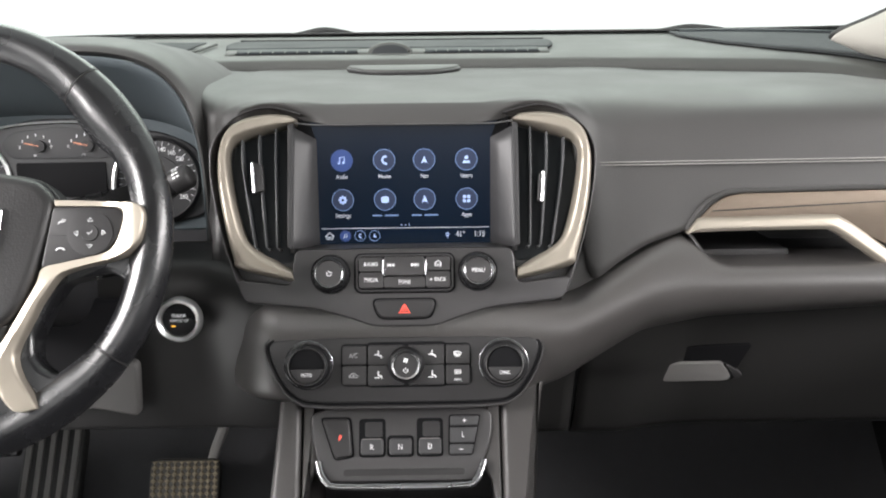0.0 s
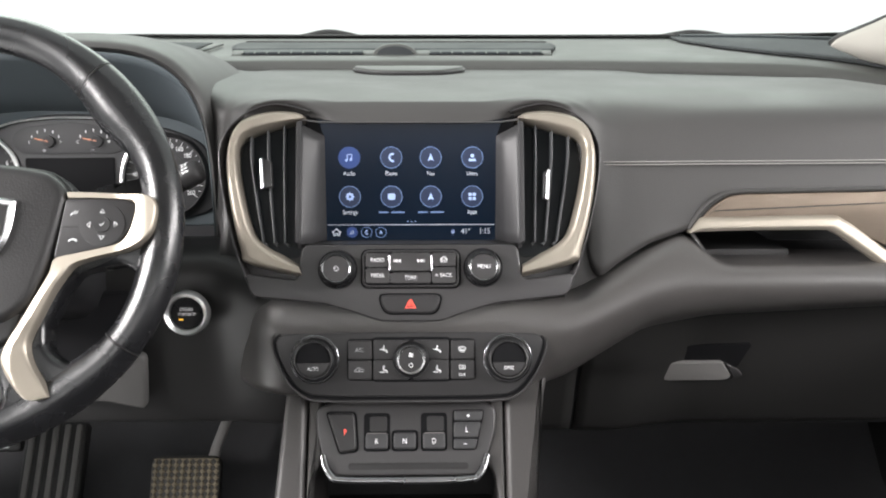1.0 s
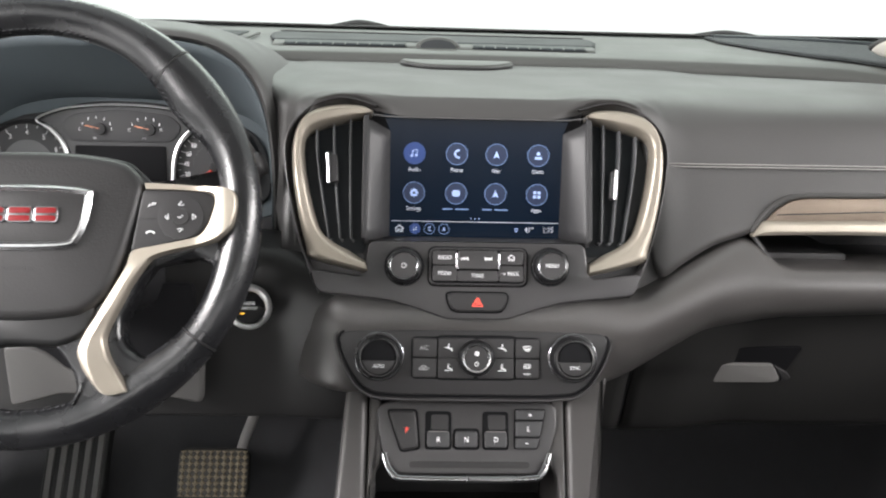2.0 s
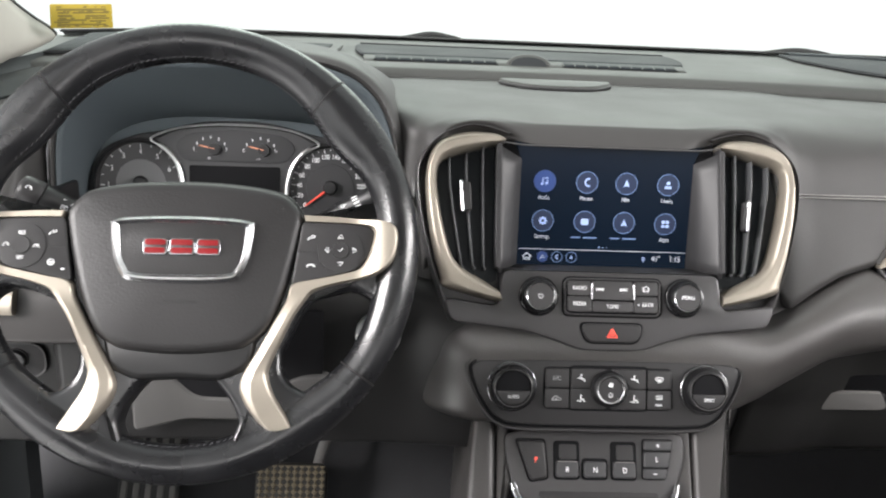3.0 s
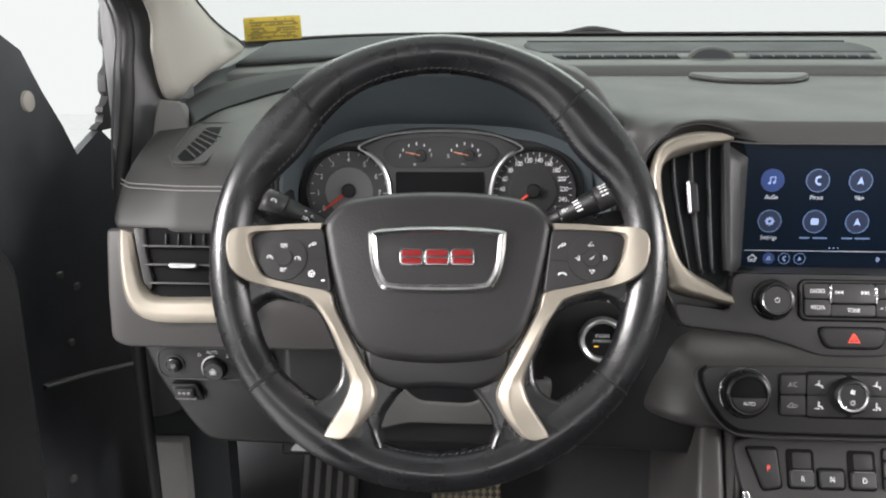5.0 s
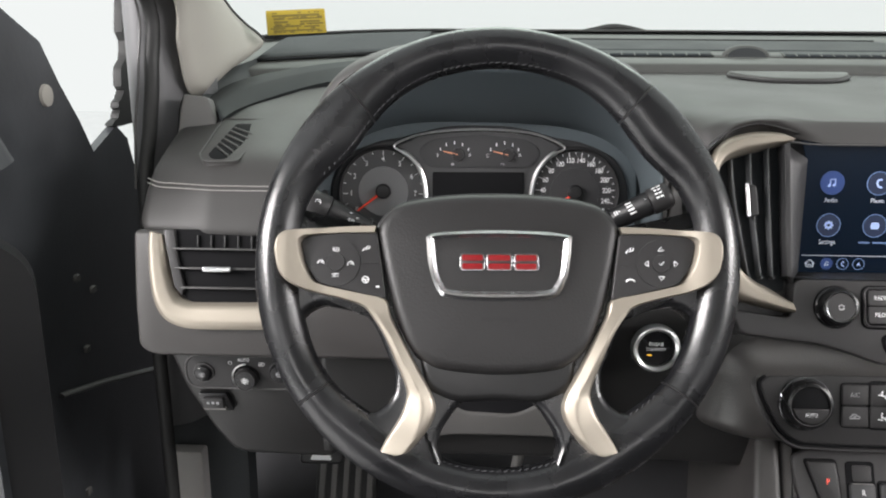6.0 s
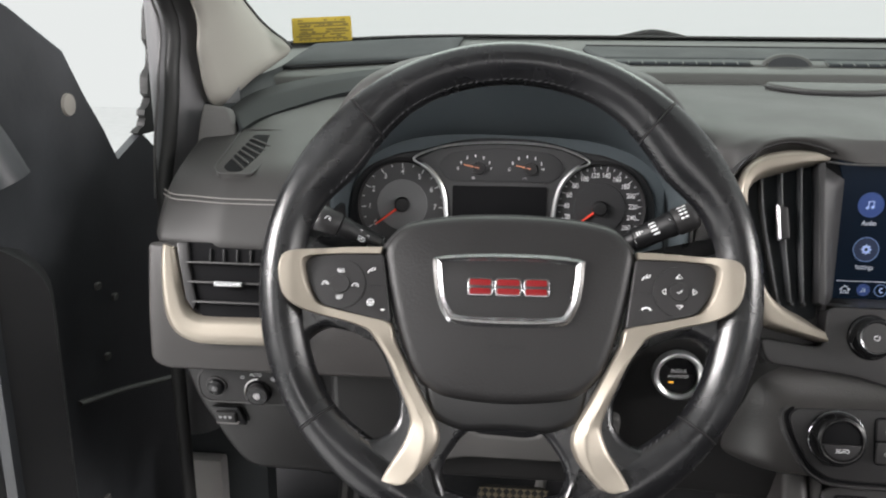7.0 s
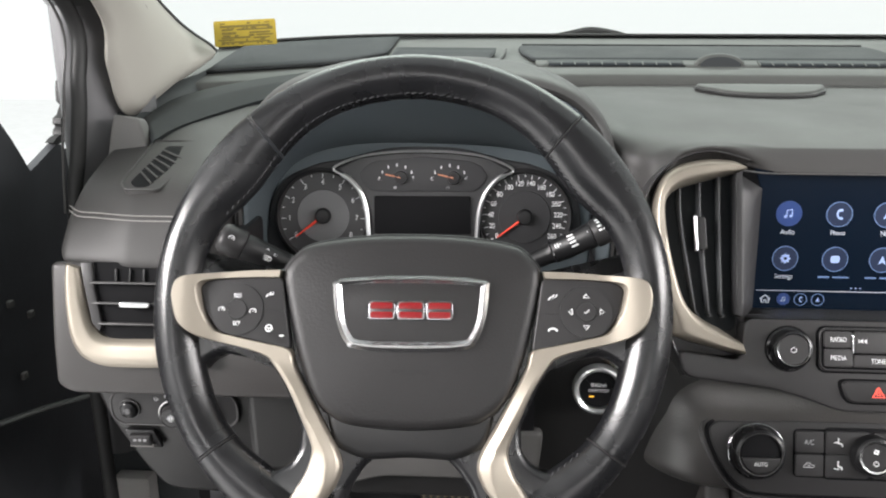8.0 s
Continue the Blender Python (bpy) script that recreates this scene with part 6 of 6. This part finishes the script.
            part("pad_mark", glyph("hangup", 0.1022, -0.0142, 0.0027, 0.0042), MARK, p)
            part("pad_split", bars([(0.0980, -0.0025, 0.016, 0.0006)], 0.0025), BLACK, p)
        else:
            for dx, dy, kd in ((-0.0115, 0.0, "gauge"), (0.0115, -0.001, "gauge")):
                part("pad_mark", glyph(kd, cx + dx, -0.0008 + dy, 0.0038, 0.0034), MARK, p)
            part("pad_mark", text_mesh("RES", 0.0044, cx, 0.0088, 0.0039), MARK, p)
            part("pad_mark", text_mesh("SET", 0.0044, cx, -0.0112, 0.0039), MARK, p)
            part("pad_mark", glyph("wave", -0.1030, 0.0100, 0.0027, 0.0040), MARK, p)
            part("pad_mark", glyph("wheel", -0.1030, -0.0143, 0.0027, 0.0040), MARK, p)
            part("pad_mark", bars([(-0.0935, -0.0197, 0.003, 0.0014)], 0.0026), MARK, p)
            part("pad_split", bars([(-0.0990, -0.0015, 0.012, 0.0006)], 0.0025), BLACK, p)
    # black bridge under the cover
    br = [(-0.062, -0.070), (0.062, -0.070), (0.056, -0.098), (0.034, -0.108), (0.0, -0.106), (-0.034, -0.108), (-0.056, -0.098)]
    part("lower_bridge", plate(rounded(br, 0.008), -0.030, -0.002, 0.006), SPOKE, t)
    part("boss", lathe([(0.060, -0.12), (0.062, -0.06), (0.075, -0.03), (0, -0.03)], 40, 0, -0.015), SPOKE, t)


steering_wheel()


def column():
    t = thing("steering_column", WHEEL, "black steering column cover with two stalks", "steering column")
    part("upper_cover", plate(rr(0, -0.005, 0.150, 0.120, 0.03), -0.26, -0.065, 0.012), BLACK, t)
    for s in (-1, 1):
        base, tip = (Vector((0.068, 0.038, -0.158)), Vector((0.1765, 0.085, -0.128))) if s > 0 else (Vector((-0.058, 0.0185, -0.106)), Vector((-0.1665, 0.0645, -0.071)))
        ax = (tip - base).normalized()
        up = ax.cross(Vector((0, 0, 1))) * -1
        up.normalize()
        out = ax.cross(up)
        m = Matrix((ax, up, out)).transposed().to_4x4()
        m.translation = base
        turn = 0.0 if s > 0 else math.pi
        st = part("stalk", tube([(x, 0, 0) for x in (0.0, 0.050, 0.058, 0.060, 0.090, 0.092, 0.098)], [0.0078, 0.0082, 0.0092, 0.0104, 0.0112, 0.0118, 0.0118], 24), BLACK, t, "black control stalk")
        st.matrix_local = m
        g = part("twist_grip", tube([(x, 0, 0) for x in (0.0985, 0.0990, 0.1000, 0.1150, 0.1180, 0.1200, 0.1206)], [0.0110, 0.0124, 0.0130, 0.0128, 0.0118, 0.0090, 0.0050], 28), PANEL, st, "ribbed twist grip at the end")
        part("stalk_collar", tube([(0.0585, 0, 0), (0.0592, 0, 0), (0.0602, 0, 0)], [0.0095, 0.0110, 0.0104], 24), GLOSS, st)

        def stuck(bm, x, a, rad, owner):
            ob = part("stalk_mark", bm, MARK, owner)
            ob.matrix_local = Matrix.Translation((x, rad * math.sin(a), rad * math.cos(a))) @ Matrix.Rotation(-a, 4, "X") @ Matrix.Rotation(turn, 4, "Z")

        flip = 1 if s > 0 else -1
        if s > 0:
            for k in range(4):
                stuck(bars([(0, 0, 0.0062, 0.0018)], 0), 0.0790 + 0.0004 * k, flip * (0.72 - 0.34 * k), 0.01085, st)
            for k, wd in enumerate((0.0095, 0.0070, 0.0078, 0.0080)):
                stuck(bars([(-wd / 4, 0, wd / 2 - 0.0008, 0.0017), (wd / 4, 0, wd / 2 - 0.0008, 0.0017)], 0), 0.1085, 0.92 - 0.30 * k, 0.0130, g)
            stuck(glyph("up", 0, 0, 0, 0.0014), 0.0955, 0.35, 0.0118, st)
            stuck(bars([(0, 0, 0.0012, 0.0042), (0.0022, 0, 0.0012, 0.0042), (0.0046, 0.0004, 0.0016, 0.0014)], 0), 0.0640, 0.30, 0.0104, st)
        else:
            stuck(glyph("gauge", 0, 0, 0, 0.0036), 0.1105, -0.20, 0.0130, g)
            stuck(glyph("up", 0, 0, 0, 0.0020), 0.0800, -0.60, 0.0110, st)
            stuck(glyph("up", 0, 0, 0, 0.0020), 0.0730, -0.40, 0.0108, st)
            stuck(glyph("beam", 0, 0, 0, 0.0040), 0.0775, 0.10, 0.0108, st)



column()


def knee_bolster():
    t = thing("knee_bolster", pose(0, 0, 0), "curved knee panel under the steering column, mid grey for caught light", "panel")

    o = [(-0.478, 0.034), (-0.455, 0.034), (-0.436, 0.028), (-0.413, 0.007), (-0.360, 0.005), (-0.331, 0.020), (-0.305, 0.032), (-0.276, 0.034), (-0.281, -0.030), (-0.325, -0.020), (-0.425, -0.020), (-0.478, -0.036)]
    p = part("bolster", plate(rounded(o, 0.009, 5), -0.010, 0.0, 0.004, 4), BOLSTER, t)
    p.matrix_local = plane_pose(0, 0.836, 0.600, -3)
    # A solid black block stands for the dark opening round the column.
    part("column_hole_shade", box(-0.455, -0.285, 0.838, 0.852, 0.595, 0.70, 0.006), VOID, t)


knee_bolster()


# ---- footwell ----
def brake_pedal():
    t = thing("brake_pedal", pose(-0.373, 1.215, 0.275, 62, 0, 0), "worn rubber brake pedal with square studs on a steel arm", "pedal")
    part("pad", plate(rr(0, 0, 0.112, 0.078, 0.015), -0.012, 0.0, 0.004), PEDAL, t, "worn brown-black rubber pad")
    stud = bmesh.new()
    slab(stud, [(-0.0042, -0.004), (0.0042, -0.004), (0.0, 0.0044)], 0, 0.0030, 0.0012, 1)
    me = bpy.data.meshes.new("stud")
    stud.to_mesh(me)
    stud.free()
    me.materials.append(STUD)
    for i in range(10):
        for j in range(14):
            ob = new("stud", me)
            ob.parent = t
            ob.matrix_local = Matrix.Translation((-0.0485 + 0.0108 * i, -0.0325 + 0.0050 * j, -0.0005)) @ Matrix.Rotation(math.pi * (j % 2), 4, "Z") @ Matrix.Diagonal((1.2, 0.66, 1, 1))
    part("arm", tube([(0.036, 0.02, -0.012), (0.044, 0.055, -0.014), (0.064, 0.12, -0.022), (0.085, 0.22, -0.04)], 0.0085, 12, flat=0.6), RIBGREY, t, "dull steel pedal arm")


brake_pedal()


def foot_rest():
    t = thing("foot_rest", pose(-0.600, 1.22, 0.235, 58, 0, 0), "ribbed grey rubber foot rest on the carpet", "foot rest")
    part("plate", plate(rr(0, 0, 0.098, 0.26, 0.012), -0.02, 0.0, 0.004), RUBBER, t)
    for k in range(5):
        part("rib", plate(rr(-0.038 + 0.019 * k, 0, 0.0095, 0.25, 0.004), -0.002, 0.004, 0.002), RIBGREY, t)


foot_rest()


# ---- driver's door, windscreen stickers ----
def door():
    t = thing("car_door", pose(-0.870, 0, 0), "black painted inner side of the open driver door", "door")
    # local x runs along the car, local y up
    m = Matrix(((0, 0, -1, 0), (1, 0, 0, 0), (0, 1, 0, 0), (0, 0, 0, 1)))
    low = [(0.80, -0.14), (1.26, -0.14), (1.24, 0.62), (1.16, 0.83), (1.13, 0.850), (1.063, 0.826), (1.036, 0.866), (1.00, 0.910), (0.968, 0.956), (0.93, 0.975), (0.885, 0.998), (0.80, 1.03)]
    o = part("shut_face", plate(low, -0.005, 0.008, 0.003), PAINT, t, "black painted hinge face of the door")
    o.matrix_local = m
    # the door itself swings outwards from there
    sw = Matrix.Translation((0.045, 0.835, 0)) @ Matrix.Rotation(radians(210), 4, "Z")
    panel = [(0.0, -0.14), (1.5, -0.14), (1.5, 0.79), (0.05, 0.79), (0.0, 0.75)]
    up = Matrix(((1, 0, 0, 0), (0, 0, -1, 0), (0, 1, 0, 0), (0, 0, 0, 1)))
    o = part("door_trim", plate(rounded(panel, 0.03), 0.0, 0.05, 0.012), BLACK, t, "black inner panel of the door")
    o.matrix_local = sw @ up
    frame_ = catmull([(0.03, 0.84, 0.0), (0.06, 0.90, 0.0), (0.12, 0.96, 0.0), (0.30, 1.06, 0.0), (0.60, 1.20, 0.0), (0.90, 1.22, 0.0), (0.94, 0.86, 0.0)], 6)
    o = part("window_frame", tube(frame_, 0.028, 10), PAINT, t)
    o.matrix_local = sw @ up
    seal = catmull([(1.20, 1.10), (1.198, 0.99), (1.176, 0.905), (1.155, 0.868), (1.135, 0.848)], 8)
    jag = [0.010 + 0.010 * (math.sin(0.9 * k + 0.6) > -0.2) + 0.002 * math.sin(5.1 * k) for k in range(len(seal))]
    o = part("ragged_seal", plate([(p[0] - w, p[1]) for p, w in zip(seal, jag)] + [(p[0] + 0.05, p[1]) for p in reversed(seal)], -0.006, 0.006, 0.003), RUBBER, t, "torn black rubber seal")
    o.matrix_local = m
    plug = lathe([(0.0125, 0.0), (0.0115, 0.004), (0.0075, 0.005), (0, 0.005)], 28)
    o = part("plug", plug, PILLAR, t, "round pale grey plug")
    o.matrix_local = Matrix.Translation((0.004, 0.967, 0.900)) @ Matrix.Rotation(math.pi / 2, 4, "Y")
    for y, z in ((0.985, 0.69), (0.99, 0.60), (1.02, 0.665), (0.955, 0.43)):
        o = part("clip", plate(rr(0, 0, 0.008, 0.010, 0.002), 0.0, 0.005, 0.001), RIBGREY, t, "pale plastic clip")
        o.matrix_local = Matrix.Translation((0.004, y, z)) @ Matrix.Rotation(math.pi / 2, 4, "Y")
    part("check_strap", tube([(0.006, 0.92, 0.572), (0.02, 1.00, 0.554), (0.05, 1.08, 0.537), (0.10, 1.09, 0.532)], 0.006, 8, flat=0.5), GREYSIDE, t, "greasy steel check strap")


door()


def pillar_body():
    t = thing("door_frame", pose(0, 0, 0), "black body pillar with rubber door seal", "door frame", "", "structure")
    foot = [[(x, y, z - (0.012 if y > 1.12 else 0.0)) for x, y, z in row] for row in [[(-0.735, 1.03, 0.905), (-0.735, 1.015, 0.885), (-0.735, 1.00, 0.855)], [(-0.72, 1.10, 0.918), (-0.71, 1.08, 0.895), (-0.70, 1.05, 0.868)], [(-0.705, 1.20, 0.942), (-0.69, 1.18, 0.91), (-0.67, 1.15, 0.882)], [(-0.69, 1.262, 0.952), (-0.665, 1.25, 0.93), (-0.64, 1.23, 0.905)], [(-0.645, 1.33, 0.944), (-0.61, 1.30, 0.930), (-0.58, 1.24, 0.910)]]]
    ridge = [[(-0.679, 0.979, 0.8755), (-0.711, 1.034, 0.892)], [(-0.671, 1.015, 0.8835), (-0.705, 1.095, 0.905)], [(-0.649, 1.053, 0.892), (-0.677, 1.142, 0.915)], [(-0.60, 1.10, 0.906), (-0.62, 1.185, 0.925)], [(-0.55, 1.13, 0.914), (-0.56, 1.215, 0.932)]]
    rows_r = [[(p[0], p[1] - 0.004, p[2] - 0.02), p, tuple((u + v) / 2 + (0.003 if k == 2 else 0) for k, (u, v) in enumerate(zip(p, q))), q] for p, q in ridge]
    part("corner_ridge", sheet([list(r) for r in zip(*[catmull(list(c), 4) for c in zip(*rows_r)])]), TRAY, t, "dark ridge behind the soft pad", thick=0.003)
    part("pillar_foot", sheet([list(r) for r in zip(*[catmull(list(c), 4) for c in zip(*foot)])]), TRAY, t, "dark filler under the pillar", thick=0.004)
    part("door_seal", tube(catmull([(-0.770, 0.985, 0.05), (-0.765, 0.965, 0.55), (-0.765, 0.965, 0.78), (-0.757, 0.975, 0.87), (-0.752, 0.98, 0.93), (-0.754, 0.98, 1.01), (-0.757, 0.79, 1.14), (-0.715, 0.42, 1.37)], 6), 0.008, 10, ref=(1, 0, 0)), RUBBER, t, "black rubber door seal")
    # Thin grey rod paints the light caught along the seal's edge.
    part("seal_lit_edge", tube(catmull([(-0.776, 0.968, 0.80), (-0.770, 0.968, 0.87), (-0.762, 0.970, 0.93), (-0.763, 0.970, 1.01), (-0.766, 0.780, 1.14), (-0.724, 0.41, 1.37)], 6), 0.0016, 8, ref=(1, 0, 0)), GREYSIDE, t, "pale line for the lit edge of the door seal")
    rows = [[(-0.712, 1.075, z), (-0.738, 1.02, z), (-0.752, 1.00, z), (-0.775, 0.995, z), (-0.800, 1.03, z), (-0.815, 1.10, z)] for z in (0.50, 0.65, 0.8, 0.9, 1.01)]
    rows += [[(x + dx, y + dy, z) for dx, dy in ((0.058, 0.075), (0.032, 0.02), (0.018, 0.0), (-0.005, -0.005), (-0.030, 0.03), (-0.045, 0.10))] for x, y, z in ((-0.772, 0.80, 1.145), (-0.727, 0.42, 1.385))]
    part("sill_skin", box(-0.815, -0.700, 1.064, 1.10, -0.02, 0.55, 0.006), TRAY, t, "black lower end of the body pillar")
    part("post_skin", sheet([catmull(r, 3) for r in rows]), POST, t, thick=0.004)
    c = thing("dash_end_cap", pose(0, 0, 0), "small pale grey end cap at the dashboard's corner", "cover")
    o = [(0.004, 0.052), (0.030, 0.049), (0.041, 0.021), (0.034, -0.004), (-0.004, -0.006), (0.0, 0.03)]
    cp = part("cap", plate(rounded(o, 0.004), -0.02, 0.0, 0.003), RIBGREY, c)
    cp.matrix_local = plane_pose(-0.727, 0.978, 0.851, 12)
    part("kick_panel", box(-0.80, -0.7525, 1.037, 1.06, 0.08, 0.440, 0.006), KICK, c, "pale grey kick panel")


pillar_body()


def release_lever():
    t = thing("release_lever", pose(-0.618, 1.1437, 0.378, 62, 0, 0), "black bonnet release lever with a white symbol", "lever")
    part("handle", plate(rr(0, 0, 0.062, 0.022, 0.006), -0.014, 0.0, 0.004), BLACK, t)
    part("bracket", box(-0.022, 0.022, 0.004, 0.09, -0.030, -0.012, 0.004), BLACK, t)
    part("symbol", plate(rounded([(-0.016, -0.006), (0.016, -0.006), (0.013, 0.001), (0.006, 0.006), (-0.006, 0.006), (-0.013, 0.001)], 0.003), 0.0, 0.0008, 0.0002), MARK, t, "white printed symbol")


release_lever()


def stickers():
    t = thing("service_sticker", look((-0.643, 1.205, 0.980), (-0.40, 0.1, 0.98)) @ pose(0, 0, 0, 0, 180, 0) @ pose(0, 0, 0, -24, 0, 3), "yellow service sticker on the windscreen with dark print", "sticker")
    part("paper", plate(rr(0, 0, 0.077, 0.034, 0.002), 0, 0.0008, 0.0002), STICKER, t)
    rows = [(0.0, 0.009, 0.062, 0.003), (-0.02, 0.0, 0.018, 0.003), (0.018, 0.0, 0.026, 0.0025), (-0.012, -0.006, 0.036, 0.0025), (0.02, -0.007, 0.02, 0.002), (0.0, -0.012, 0.06, 0.002), (0.012, 0.0045, 0.045, 0.002), (-0.022, 0.0045, 0.014, 0.0026), (0.024, -0.0032, 0.022, 0.002), (-0.024, -0.0088, 0.02, 0.002)]
    rnd = random.Random(5)
    rows += [(rnd.uniform(-0.031, 0.031), rnd.choice((0.0128, 0.0062, -0.0035, -0.0095, -0.0140)), rnd.uniform(0.002, 0.007), rnd.uniform(0.0012, 0.003)) for _ in range(34)]
    part("print", bars(rows, 0.0008), STICKER_INK, t)
    t = thing("windscreen_label", pose(0.640, 1.393, 0.982, 62, 0, -14), "small pale label on the windscreen's lower corner", "sticker")
    part("paper", plate(rr(0, 0, 0.042, 0.016, 0.001), 0, 0.0006, 0.0002), LABEL, t)
    part("print", bars([(0.0, 0.003, 0.03, 0.0015), (-0.004, -0.003, 0.026, 0.0015)], 0.0006), DIM, t)


stickers()
